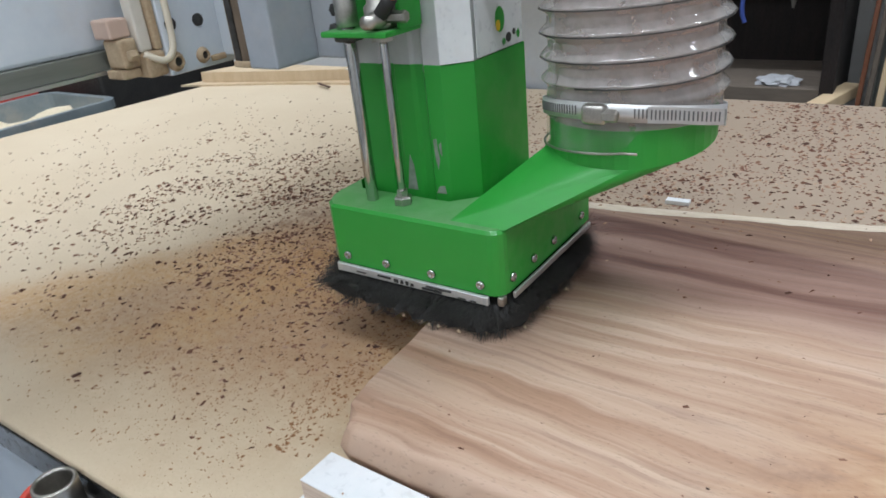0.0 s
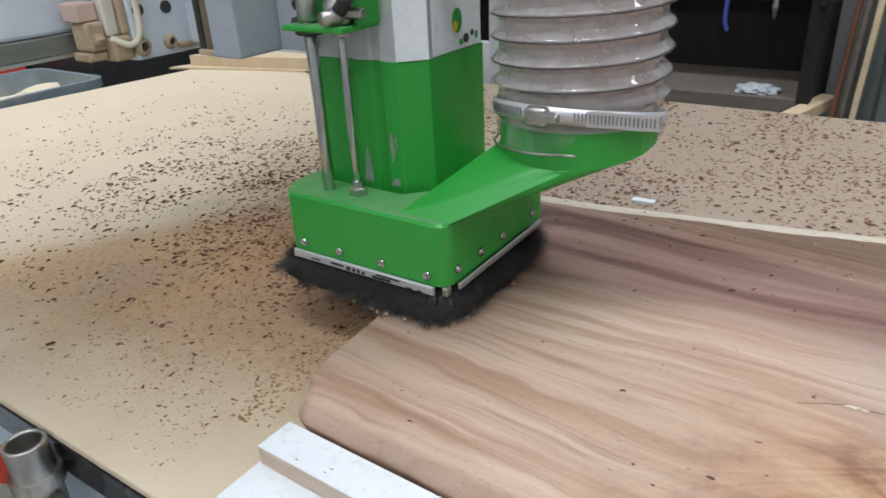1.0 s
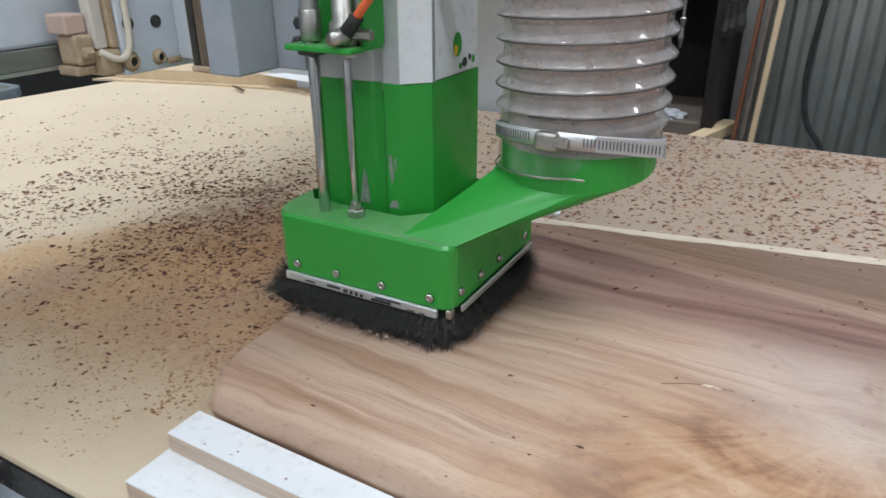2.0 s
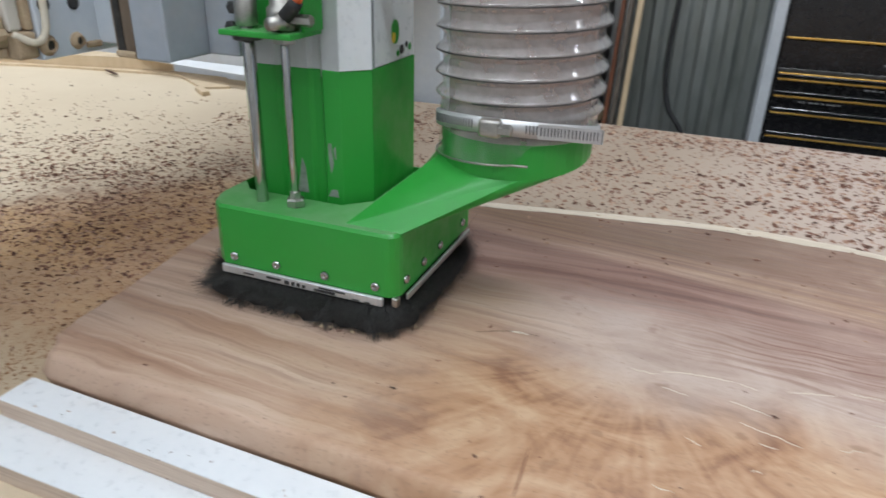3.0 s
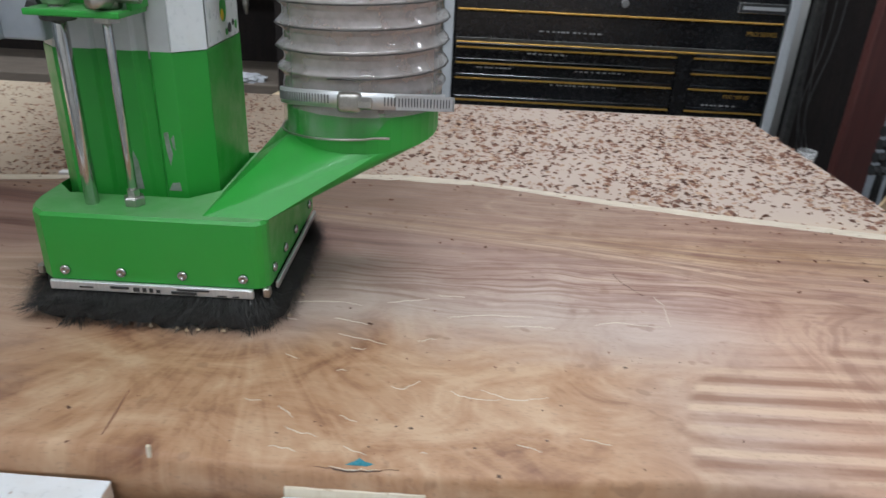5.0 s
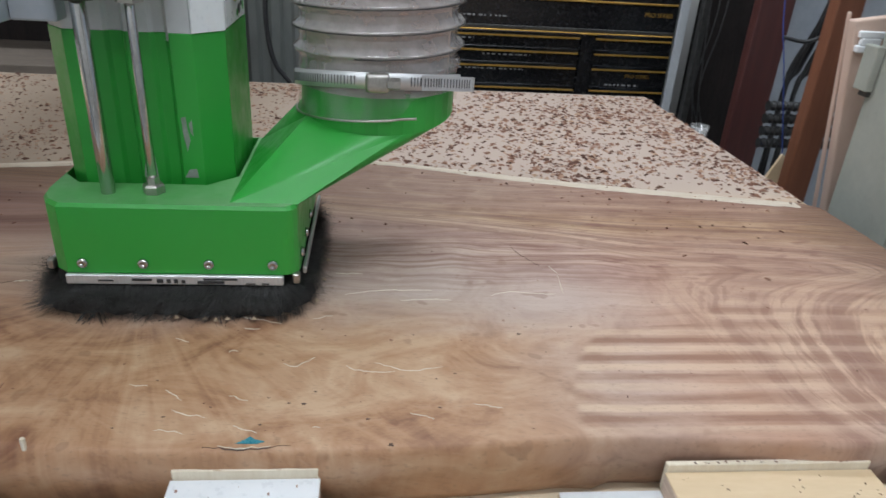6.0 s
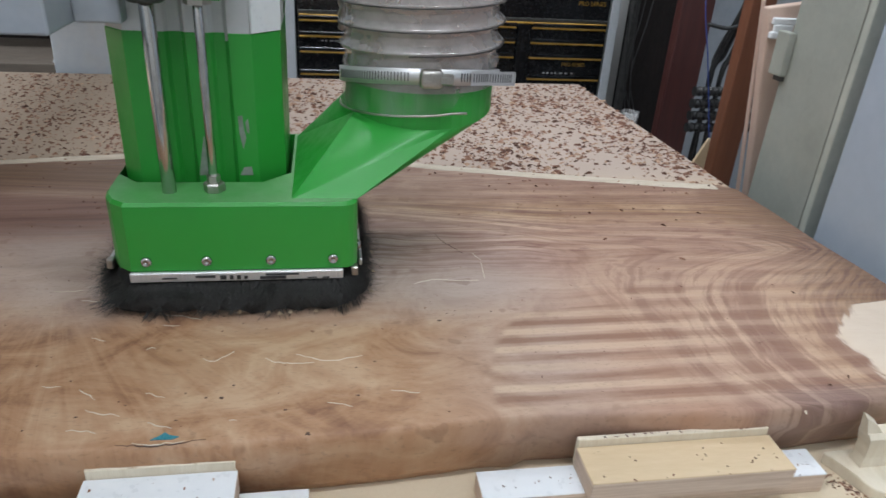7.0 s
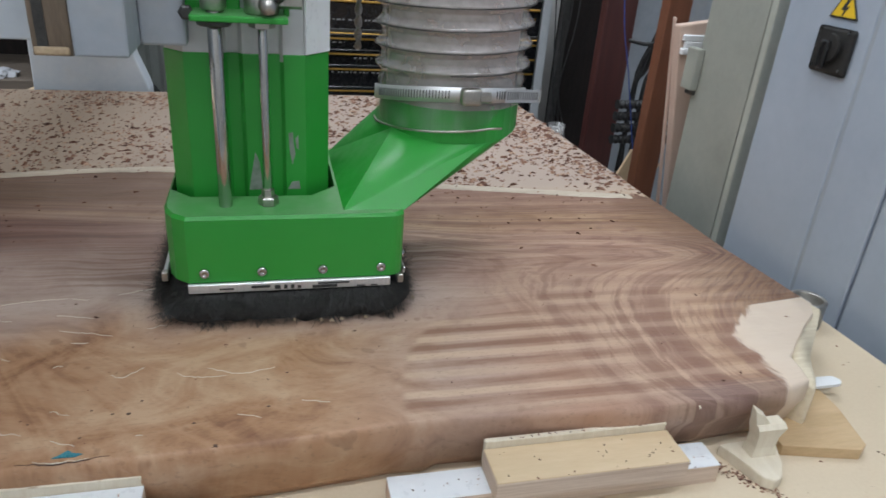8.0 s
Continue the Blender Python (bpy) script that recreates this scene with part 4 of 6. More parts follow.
def screw_head(at, axis):
    bm = turned([(0.0046, 0.0), (0.0046, 0.0012), (0.0038, 0.0026), (0.0020, 0.0032), (0.0016, 0.0018), (0.0001, 0.0018)], (0, 0, 0), 14)
    bmesh.ops.rotate(bm, cent=(0, 0, 0), matrix=Matrix.Rotation(radians(90), 3, "X" if axis == "Y" else "Y"), verts=bm.verts)
    bmesh.ops.translate(bm, vec=at, verts=bm.verts)
    return bm


for x in (0.0731, 0.1215, 0.1746, 0.2273):
    part("screw", screw_head((x, 0.6128, 0.1055), "Y"), "chrome", shoe, "", True)
for y in (0.632, 0.672, 0.714, 0.779):
    part("screw", screw_head((0.249, y, 0.109), "X"), "chrome", shoe, "", True)
strip_front = part("brush_strip", slab_box(0.059, 0.236, 0.6085, 0.6125, 0.0875, 0.0962, 0.0008, 1), "strip", head, "aluminium strip with worn black print")
for x0, w, z, h in ((0.085, 0.012, 0.0915, 0.0012), (0.112, 0.016, 0.0925, 0.0022), (0.132, 0.005, 0.0915, 0.004), (0.140, 0.003, 0.0915, 0.004), (0.146, 0.003, 0.0915, 0.004), (0.152, 0.003, 0.091, 0.003), (0.165, 0.022, 0.0905, 0.0026), (0.170, 0.028, 0.0935, 0.0016), (0.205, 0.008, 0.0895, 0.001), (0.218, 0.006, 0.0895, 0.001)):
    part("print", slab_box(x0, x0 + w, 0.6075, 0.6084, z - h * 0.45, z + h * 0.45), "ink", strip_front)
part("brush_strip", slab_box(0.2505, 0.2535, 0.628, 0.795, 0.0895, 0.0962, 0.0008, 1), "alu", head)
part("brush_strip", slab_box(0.0355, 0.0395, 0.640, 0.795, 0.0875, 0.0962, 0.0008, 1), "strip", head)
for at in ((0.0375, 0.637, 0.092), (0.2462, 0.6165, 0.0915)):
    part("clip", slab_box(at[0] - 0.003, at[0] + 0.003, at[1] - 0.004, at[1] + 0.004, at[2] - 0.004, at[2] + 0.005, 0.001, 1), "steel", head)


# brush: a dark core with thousands of stray bristles
def brush_line():
    pts = rounded(0.044, 0.246, 0.616, 0.796, 0.022, 6)
    return dense(pts, 0.006)


BR = brush_line()


def brush_core():
    bm = bmesh.new()
    n = len(BR)
    rows = []
    for o, z in ((-0.002, 0.094), (0.002, 0.0868), (0.010, 0.078), (0.017, 0.068), (0.015, 0.0605), (0.0, 0.0598), (-0.02, 0.0598)):
        row = []
        for i, (x, y) in enumerate(BR):
            d = (Vector(BR[(i + 2) % n]) - Vector(BR[i - 2])).normalized()
            k = o * (0.6 if abs(d.y) > 0.5 else 0.85) + (0.008 * noise.noise(Vector((x * 70, y * 70, z * 90))) if o > 0.005 else 0)
            row.append(bm.verts.new((x + d.y * k, y - d.x * k, z)))
        rows.append(row)
    for a, b in zip(rows, rows[1:]):
        for i in range(n):
            bm.faces.new((a[i], a[(i + 1) % n], b[(i + 1) % n], b[i]))
    return bm


brush = part("brush", brush_core(), "core", head, "soft black bristle skirt touching the wood", True)


def bristles(count):
    vs, fs = [], []
    n = len(BR)
    for _ in range(count):
        i = rng.randrange(n)
        f = rng.random()
        a, b = Vector(BR[i]), Vector(BR[(i + 1) % n])
        d = (Vector(BR[(i + 2) % n]) - Vector(BR[i - 2])).normalized()
        out = Vector((d.y, -d.x, 0))
        side = Vector((d.x, d.y, 0))
        p = a.lerp(b, f)
        deep = rng.uniform(-0.003, 0.012)
        p = Vector((p.x, p.y, 0)) + out * deep
        stray = rng.random() < 0.22
        reach = rng.uniform(0.005, 0.018) * (1.7 if stray else 1)
        reach *= 0.62 if out.x > 0.5 else 0.72 if out.x < -0.5 else 0.85
        z0, z1 = rng.uniform(0.078, 0.0875), (rng.uniform(0.062, 0.090) if stray else rng.uniform(0.0596, 0.076))
        lean = rng.gauss(0, 0.017) * (1.5 if stray else 1)
        w = rng.uniform(0.00016, 0.00034)
        k = len(vs)
        for s in range(4):
            u = s / 3
            q = p + out * (reach * (1 - (1 - u) ** 1.8)) + side * (lean * u * u)
            z = z0 + (z1 - z0) * u ** 1.3
            z = max(z, 0.0597)
            ww = w * (1 - 0.75 * u)
            vs += [(q.x + side.x * ww, q.y + side.y * ww, z), (q.x - side.x * ww, q.y - side.y * ww, z)]
        fs += [(k + 2 * s, k + 2 * s + 1, k + 2 * s + 3, k + 2 * s + 2) for s in range(3)]
    return vs, fs


def tufts(count):
    """Clumps of stiff bristles that stand out of the skirt, each in its own direction."""
    vs, fs = [], []
    for _ in range(count):
        i = rng.randrange(len(BR))
        d = (Vector(BR[(i + 2) % len(BR)]) - Vector(BR[i - 2])).normalized()
        out, side = Vector((d.y, -d.x, 0)), Vector((d.x, d.y, 0))
        aim = out * rng.uniform(0.008, 0.021) * (0.7 if abs(out.x) > 0.5 else 1) + side * rng.gauss(0, 0.012) + Vector((0, 0, rng.uniform(-0.014, 0.010)))
        root = Vector((BR[i][0], BR[i][1], rng.uniform(0.068, 0.082))) + out * 0.006
        for _ in range(26):
            p = root + side * rng.gauss(0, 0.0022) + Vector((0, 0, rng.gauss(0, 0.0015)))
            a = aim + Vector((rng.gauss(0, 0.003), rng.gauss(0, 0.003), rng.gauss(0, 0.003)))
            k = len(vs)
            for s in range(3):
                u = s / 2
                q = p + a * u
                z = max(q.z - 0.004 * u * u, 0.0597)
                w = 0.0003 * (1 - 0.7 * u)
                vs += [(q.x + side.x * w, q.y + side.y * w, z), (q.x - side.x * w, q.y - side.y * w, z + w)]
            fs += [(k + 2 * s, k + 2 * s + 1, k + 2 * s + 3, k + 2 * s + 2) for s in range(2)]
    return vs, fs


def raw(name, vs, fs, material, parent=None, label=""):
    me = bpy.data.meshes.new(name)
    if parent is not None and "base" in parent:
        o = Vector(parent["base"])
        vs = [(x - o.x, y - o.y, z - o.z) for x, y, z in vs]
    me.from_pydata(vs, [], fs)
    me.materials.append(M[material])
    ob = new(name, me)
    ob.parent = parent
    if label:
        ob["label"] = label
    return ob


raw("bristles", *bristles(13000), "bristle", head, "fine stray black bristles")["kind"] = "stuff"
def flare(count):
    """Long bristles that splay sideways at the two rear corners of the skirt."""
    vs, fs = [], []
    for _ in range(count):
        sx = rng.choice((-1, 1))
        p = Vector((0.145 + sx * 0.104, rng.uniform(0.74, 0.795), rng.uniform(0.075, 0.094)))
        a = Vector((sx * rng.uniform(0.006, 0.022), rng.gauss(0.002, 0.006), rng.gauss(0.002, 0.008)))
        k = len(vs)
        for g in range(4):
            u = g / 3
            q = p + a * u + Vector((0, 0, -0.004 * u * u))
            w = 0.0003 * (1 - 0.7 * u)
            vs += [(q.x, q.y + w, q.z), (q.x, q.y - w, q.z + w)]
        fs += [(k + 2 * g, k + 2 * g + 1, k + 2 * g + 3, k + 2 * g + 2) for g in range(3)]
    return vs, fs


raw("bristle_flare", *flare(900), "bristle", head, "splayed black bristles at the rear corners")["kind"] = "stuff"
raw("bristle_fringe", *tufts(170), "bristle", head, "ragged clumps of black bristle")["kind"] = "stuff"
for sx, sy in ((0.172, 0.590), (0.181, 0.588), (0.19, 0.590), (0.212, 0.5905), (0.148, 0.592), (0.236, 0.598), (0.262, 0.622), (0.266, 0.66), (0.267, 0.70)):
    part("caught_chip", blot(sx, sy + 0.004, 0.0025, 0.0014, 0.066, 7, sx * 90, 0.003), "tan", brush)

# spindle: green jacket with grooves, bare housing above
JACKET = [(0.064, 0.672), (0.096, 0.672), (0.099, 0.676), (0.109, 0.676), (0.112, 0.672), (0.131, 0.672), (0.134, 0.6755), (0.143, 0.6755), (0.146, 0.672), (0.164, 0.672), (0.186, 0.694), (0.186, 0.79), (0.047, 0.79), (0.047, 0.689)]
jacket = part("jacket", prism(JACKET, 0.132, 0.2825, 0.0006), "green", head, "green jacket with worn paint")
UP = [(0.145 + (x - 0.145) * 0.985 - 0.0008, 0.715 + (y - 0.715) * 0.985) for x, y in JACKET]
spindle = part("spindle_body", prism(UP, 0.276, 0.70, 0.0006), "housing", head, "bare grey spindle housing")
part("corner_trim", prism([(0.1651, 0.6712), (0.1868, 0.6929), (0.1861, 0.6939), (0.1638, 0.6718)], 0.2832, 0.70), "white", spindle, "white chamfer")
for pts in ([(0.1485, 0.2135), (0.1525, 0.2145), (0.1530, 0.204), (0.1545, 0.194), (0.1515, 0.184), (0.1495, 0.196)], [(0.147, 0.160), (0.1585, 0.160), (0.1575, 0.168), (0.151, 0.1672)], [(0.1545, 0.2085), (0.1572, 0.212), (0.1575, 0.198), (0.1555, 0.200)], [(0.110 + 0.0025, 0.160), (0.1245, 0.160), (0.1225, 0.186), (0.119, 0.196), (0.1155, 0.178)]):
    bm = bmesh.new()
    bm.faces.new([bm.verts.new((x, 0.6716, z)) for x, z in pts])
    r = bmesh.ops.extrude_face_region(bm, geom=bm.faces[:])
    bmesh.ops.translate(bm, vec=(0, 0.0012, 0), verts=[v for v in r["geom"] if isinstance(v, bmesh.types.BMVert)])
    part("bare_patch", bm, "primer", jacket, "chipped patch of bare grey primer")
sticker = part("sticker", slab_box(0.1857, 0.1866, 0.70, 0.785, 0.2840, 0.42), "white", spindle, "white sticker with green dots")
for y, z, ry, rz, m in ((0.742, 0.305, 0.0085, 0.0115, "green"), (0.738, 0.300, 0.004, 0.005, "yellow"), (0.757, 0.2865, 0.005, 0.0045, "ink"), (0.768, 0.290, 0.003, 0.003, "ink"), (0.776, 0.287, 0.003, 0.004, "green"), (0.748, 0.284, 0.003, 0.003, "green")):
    bm = turned([(0.0001, 0.0), (1.0, 0.0), (1.0, 0.001)], (0, 0, 0), 20)
    bmesh.ops.scale(bm, vec=(rz, ry, 0.3), verts=bm.verts)
    bmesh.ops.rotate(bm, cent=(0, 0, 0), matrix=Matrix.Rotation(radians(90), 3, "Y"), verts=bm.verts)
    bmesh.ops.translate(bm, vec=(0.1868 + (0.0003 if m == "yellow" else 0), y, z + 0.006), verts=bm.verts)
    part("dot", bm, m, sticker)
part("cable_gland", turned([(0.016, 0), (0.016, 0.03), (0.011, 0.035), (0.011, 0.08)], (0.16, 0.70, 0.395), 18, axis="X"), "void", spindle, "black cable gland")

# lift rods and their bracket
lift = part("lift_rod", rod(0.0928, 0.639, 0.150, 0.330, 0.0057, 24), "chrome", head, "polished steel guide rod", True)
part("rod_bush", turned([(0.009, 0.322), (0.0098, 0.323), (0.0098, 0.348), (0.009, 0.349)], (0.0928, 0.639, 0), 24), "steel", lift, "", True)
part("rod_cylinder", rod(0.0928, 0.639, 0.346, 0.60, 0.0088, 24), "alu", lift, "", True)
part("rod_nut", turned([(0.0125, 0.310), (0.0135, 0.311), (0.0135, 0.3135), (0.0125, 0.3145)], (0.0928, 0.639, 0), 24), "darksteel", lift)
air = part("lift_rod", rod(0.129, 0.641, 0.158, 0.320, 0.0037, 20), "chrome", head, "thin polished cylinder rod", True)
part("hex_nut", turned([(0.0085, 0.158), (0.009, 0.1588), (0.009, 0.1645), (0.0078, 0.166), (0.0055, 0.166), (0.0055, 0.172)], (0.129, 0.641, 0), 6), "steel", air)
part("hex_nut", turned([(0.0105, 0.3095), (0.0105, 0.3145)], (0.129, 0.641, 0), 6), "steel", air)
part("cylinder_end", turned([(0.0125, 0.320), (0.0135, 0.3215), (0.0135, 0.338), (0.0105, 0.341), (0.0105, 0.60)], (0.129, 0.641, 0), 24), "steel", air, "bright cylinder end cap", True)
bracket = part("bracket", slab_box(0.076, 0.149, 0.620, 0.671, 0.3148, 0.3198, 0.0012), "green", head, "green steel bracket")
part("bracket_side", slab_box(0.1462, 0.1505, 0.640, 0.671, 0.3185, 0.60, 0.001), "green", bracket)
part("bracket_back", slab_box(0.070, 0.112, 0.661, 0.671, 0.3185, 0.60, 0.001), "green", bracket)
for x, y, z in ((0.074, 0.650, 0.335), (0.072, 0.648, 0.318)):
    part("bolt", turned([(0.006, 0), (0.006, 0.006), (0.004, 0.007)], (x, y, z), 6, axis="Y"), "darksteel", bracket)
part("fitting", turned([(0.006, -0.010), (0.0075, -0.009), (0.0075, 0.004), (0.0058, 0.006), (0.0058, 0.016)], (0.134, 0.630, 0.328), 20, axis="Y"), "steel", bracket, "bright bolt head", True)
part("elbow", pipe_along([(0.136, 0.631, 0.331), (0.141, 0.630, 0.335), (0.147, 0.630, 0.341), (0.151, 0.630, 0.346)], 0.0062, 14), "void", bracket, "black push-in elbow", True)
part("bolt", turned([(0.0035, -0.012), (0.0052, -0.011), (0.0052, 0.010), (0.004, 0.011)], (0.150, 0.636, 0.330), 6, axis="X"), "steel", bracket)
part("air_tube", pipe_along(curve_points([(0.150, 0.630, 0.345), (0.157, 0.630, 0.353), (0.168, 0.633, 0.37), (0.176, 0.635, 0.41), (0.18, 0.65, 0.50)], 16), 0.004, 10), "orange", bracket, "orange air tube", True)

# suction duct, square on the shoe and round at the hose
HC, HZ = (0.314, 0.744), 0.210


def duct_mesh():
    bm = bmesh.new()
    base = [(0.193, 0.622), (0.2485, 0.622), (0.2485, 0.79), (0.193, 0.79)]
    lo = [bm.verts.new((x, y, 0.1575)) for x, y in base]
    n, r = 40, 0.0715
    arc = []
    for k in range(n):
        a = radians(-180) + 2 * math.pi * k / n
        arc.append(bm.verts.new((HC[0] + r * math.cos(a), HC[1] + r * math.sin(a), HZ + 0.010 * math.sin(a) + 0.003)))
    cut = (3, 12, 22, 31, 43)  # where the folds meet the round mouth
    for c in range(4):
        for k in range(cut[c], cut[c + 1]):
            bm.faces.new((lo[c], arc[(k + 1) % n], arc[k % n])).smooth = True
        bm.faces.new((lo[c], lo[(c + 1) % 4], arc[cut[c + 1] % n]))
    for c in (0, 2, 3):
        bm.edges.get((lo[c], arc[cut[c]])).smooth = False
    bm.edges.get((lo[0], arc[cut[1]])).smooth = False
    up = [bm.verts.new((v.co.x, v.co.y, HZ + 0.028)) for v in arc]
    for k in range(n):
        bm.faces.new((arc[k], arc[(k + 1) % n], up[(k + 1) % n], up[k]))
    bm.faces.new(lo[::-1])
    return bm


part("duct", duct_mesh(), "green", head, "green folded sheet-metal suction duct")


def hose_mesh(z0, z1, n=72, per=22, pitch=0.0196, amp=0.0032, R=0.0738):
    bm = bmesh.new()
    rows = []
    m = int((z1 - z0) / pitch * per)
    for j in range(m + 1):
        z = z0 + (z1 - z0) * j / m
        row = []
        for i in range(n):
            a = 2 * math.pi * i / n
            ph = (z - z0) / pitch - i / n
            c = math.cos(2 * math.pi * ph)
            k = min(1.0, max(0.0, (z - 0.2475 + 0.012 * math.sin(a)) / 0.012))
            rad = R + amp * k * (max(c, -0.55) + 0.35 * max(0, c) ** 6)
            row.append(bm.verts.new((HC[0] + rad * math.cos(a), HC[1] + rad * math.sin(a), z)))
        rows.append(row)
    for a, b in zip(rows, rows[1:]):
        for i in range(n):
            bm.faces.new((a[i], a[(i + 1) % n], b[(i + 1) % n], b[i]))
    return bm


hose = part("suction_hose", hose_mesh(0.2362, 0.66), "hose", head, "ribbed clear plastic hose, dusty inside", True)
part("hose_lining", turned([(0.0655, 0.238), (0.0655, 0.66)], (*HC, 0), 48), surface("dusty_lining", (0.50, 0.36, 0.315), (0.64, 0.49, 0.44), 25, 0.9, stretch=(1, 1, 3)), hose, "beige dust inside the hose", True)
WIRE = []
for i in range(24 * 20):
    a = 2 * math.pi * i / 24
    z = 0.2362 + 0.0196 * (i / 24) - 0.0012
    if z > 0.268:
        WIRE.append((HC[0] + 0.0785 * math.cos(a), HC[1] + 0.0785 * math.sin(a), z))
part("wire", pipe_along(WIRE, 0.0007, 6), "darksteel", hose, "steel wire helix", True)


def cuff_mesh():
    bm = bmesh.new()
    n = 64
    rows = []
    for j in range(5):
        row = []
        for i in range(n):
            a = 2 * math.pi * i / n
            low = 0.2135 + 0.005 * math.cos(a) - 0.004 * math.sin(a)
            torn = min(1.0, max(0.0, (math.degrees(a) - 283) / 12)) if a > math.pi else 0.0
            low += torn * (0.2365 - low)
            u = j / 4
            row.append(bm.verts.new((HC[0] + (0.0752 - 0.0018 * u) * math.cos(a), HC[1] + (0.0752 - 0.0018 * u) * math.sin(a), low + (0.250 - low) * u)))
        rows.append(row)
    for a, b in zip(rows, rows[1:]):
        for i in range(n):
            bm.faces.new((a[i], a[(i + 1) % n], b[(i + 1) % n], b[i]))
    return bm


part("cuff", cuff_mesh(), "cuff", hose, "smooth clear hose end over the green duct", True)
lip = []
for i in range(40):
    a = radians(-200 + 118 * i / 39)
    z = 0.2135 + 0.005 * math.cos(a) - 0.004 * math.sin(a)
    lip.append((HC[0] + 0.0765 * math.cos(a), HC[1] + 0.0765 * math.sin(a), z))

lip += [(0.334, 0.6655, 0.2205), (0.347, 0.664, 0.2215)]
part("wire_end", pipe_along(lip, 0.0011, 8), "steel", hose, "loose end of the wire", True)


def rise(a):
    """The band sits askew, higher towards the front."""
    return -0.0155 * math.sin(a)


band = bmesh.new()
n = 64
rows = [[band.verts.new((HC[0] + r * math.cos(2 * math.pi * i / n), HC[1] + r * math.sin(2 * math.pi * i / n), z + rise(2 * math.pi * i / n))) for i in range(n)] for r, z in ((0.0756, 0.2295), (0.0772, 0.2295), (0.0772, 0.2435), (0.0756, 0.2435))]
for a, b in zip(rows, rows[1:] + rows[:1]):
    for i in range(n):
        band.faces.new((a[i], a[(i + 1) % n], b[(i + 1) % n], b[i]))
clamp = part("hose_clamp", band, "band", head, "steel band clamp with a worm screw", True)
tail = bmesh.new()
for i in range(13):
    u = i / 12
    a = radians(-62 + 40 * min(1, u * 1.15))
    rr = 0.0785 + 0.022 * max(0, u - 0.35)
    x, y = HC[0] + rr * math.cos(a), HC[1] + rr * math.sin(a)
    for k, z in ((0.0, 0.230), (0.0, 0.243), (0.0007, 0.243), (0.0007, 0.230)):
        tail.verts.new((x + k * math.cos(a), y + k * math.sin(a), z + rise(a)))
tail.verts.ensure_lookup_table()
for i in range(12):
    for k in range(4):
        tail.faces.new([tail.verts[4 * i + k], tail.verts[4 * i + (k + 1) % 4], tail.verts[4 * i + 4 + (k + 1) % 4], tail.verts[4 * i + 4 + k]])
part("band_tail", tail, "band", clamp, "free end of the steel band")
for i in range(66):
    deg = -168 + 2.25 * i
    a = radians(deg)
    if -104 < deg < -70 or deg > -23:
        continue
    rr = 0.0773 if deg < -62 else 0.0793 + 0.022 * max(0.0, (deg + 62) / 46 - 0.35)
    bm = slab_box(-0.0004, 0.0004, -0.00052, 0.00052, 0.2330 + rise(a), 0.2405 + rise(a))
    bmesh.ops.rotate(bm, cent=(0, 0, 0), matrix=Matrix.Rotation(a + 0.12, 3, "Z"), verts=bm.verts)
    bmesh.ops.translate(bm, vec=(HC[0] + rr * math.cos(a), HC[1] + rr * math.sin(a), 0), verts=bm.verts)
    part("slot", bm, "slotdark", clamp)
part("worm_housing", slab_box(0.303, 0.3235, 0.6565, 0.6670, 0.2435, 0.2600, 0.004, 3), "steel", clamp, "", True)
part("worm_screw", turned([(0.0045, -0.007), (0.0052, -0.006), (0.0052, 0.004), (0.004, 0.005)], (0.3275, 0.6605, 0.2515), 6, axis="X"), "steel", clamp, "hexagon screw head")

def twist_bit(x, y, z0, z1, r, turns=3.0, n=12, m=40):
    """A fluted twist drill with a pointed tip."""
    bm = bmesh.new()
    rows = []
    for j in range(m + 1):
        u = j / m
        z = z0 + r * 0.9 + (z1 - z0 - r * 0.9) * u
        rows.append([bm.verts.new((x + r * (0.72 + 0.28 * math.cos(2 * (a - 2 * math.pi * turns * u))) * math.cos(a), y + r * (0.72 + 0.28 * math.cos(2 * (a - 2 * math.pi * turns * u))) * math.sin(a), z)) for a in (2 * math.pi * i / n for i in range(n))])
    for a, b in zip(rows, rows[1:]):
        for i in range(n):
            bm.faces.new((a[i], a[(i + 1) % n], b[(i + 1) % n], b[i]))
    tip = bm.verts.new((x, y, z0))
    for i in range(n):
        bm.faces.new((rows[0][(i + 1) % n], rows[0][i], tip))
    bm.faces.new(rows[-1])
    return bm


drill = part("drill_bit", twist_bit(0.2446, 0.955, 0.2375, 0.335, 0.0052), "bitsteel", head, "dark steel twist drill behind the hose", True)
part("chuck", turned([(0.008, 0.334), (0.014, 0.342), (0.015, 0.37), (0.012, 0.375), (0.012, 0.70)], (0.2446, 0.955, 0), 20), "void", drill, "black drill chuck")

# carriage parts that slide with the head
part("slide_box", slab_box(-0.002, 0.035, 0.602, 0.80, 0.2895, 0.70, 0.002), "grey", head, "blue-grey slide housing")
part("slide_cover", slab_box(0.0352, 0.070, 0.655, 0.80, 0.290, 0.70, 0.002), "grey", head)
part("guide_slot", slab_box(-0.030, -0.0035, 0.609, 0.78, 0.2885, 0.70, 0.001), "slotwood", head, "brown dusty guide slot")
part("guide_gap", slab_box(-0.026, -0.019, 0.6072, 0.6088, 0.2945, 0.70), "darksteel", head)
part("dust_lump", slab_box(-0.0285, -0.005, 0.605, 0.6085, 0.2895, 0.2955, 0.0015, 2), "tan", head, "brown dust caked at the slot's foot")
plate = part("carriage_plate", slab_box(-0.10, -0.083, 0.574, 0.685, 0.286, 0.70, 0.0015), "machine", head, "pale blue-white carriage plate with bolt holes")
part("plate_rib", slab_box(-0.083, -0.028, 0.640, 0.685, 0.2935, 0.70, 0.0015), "machine", head)
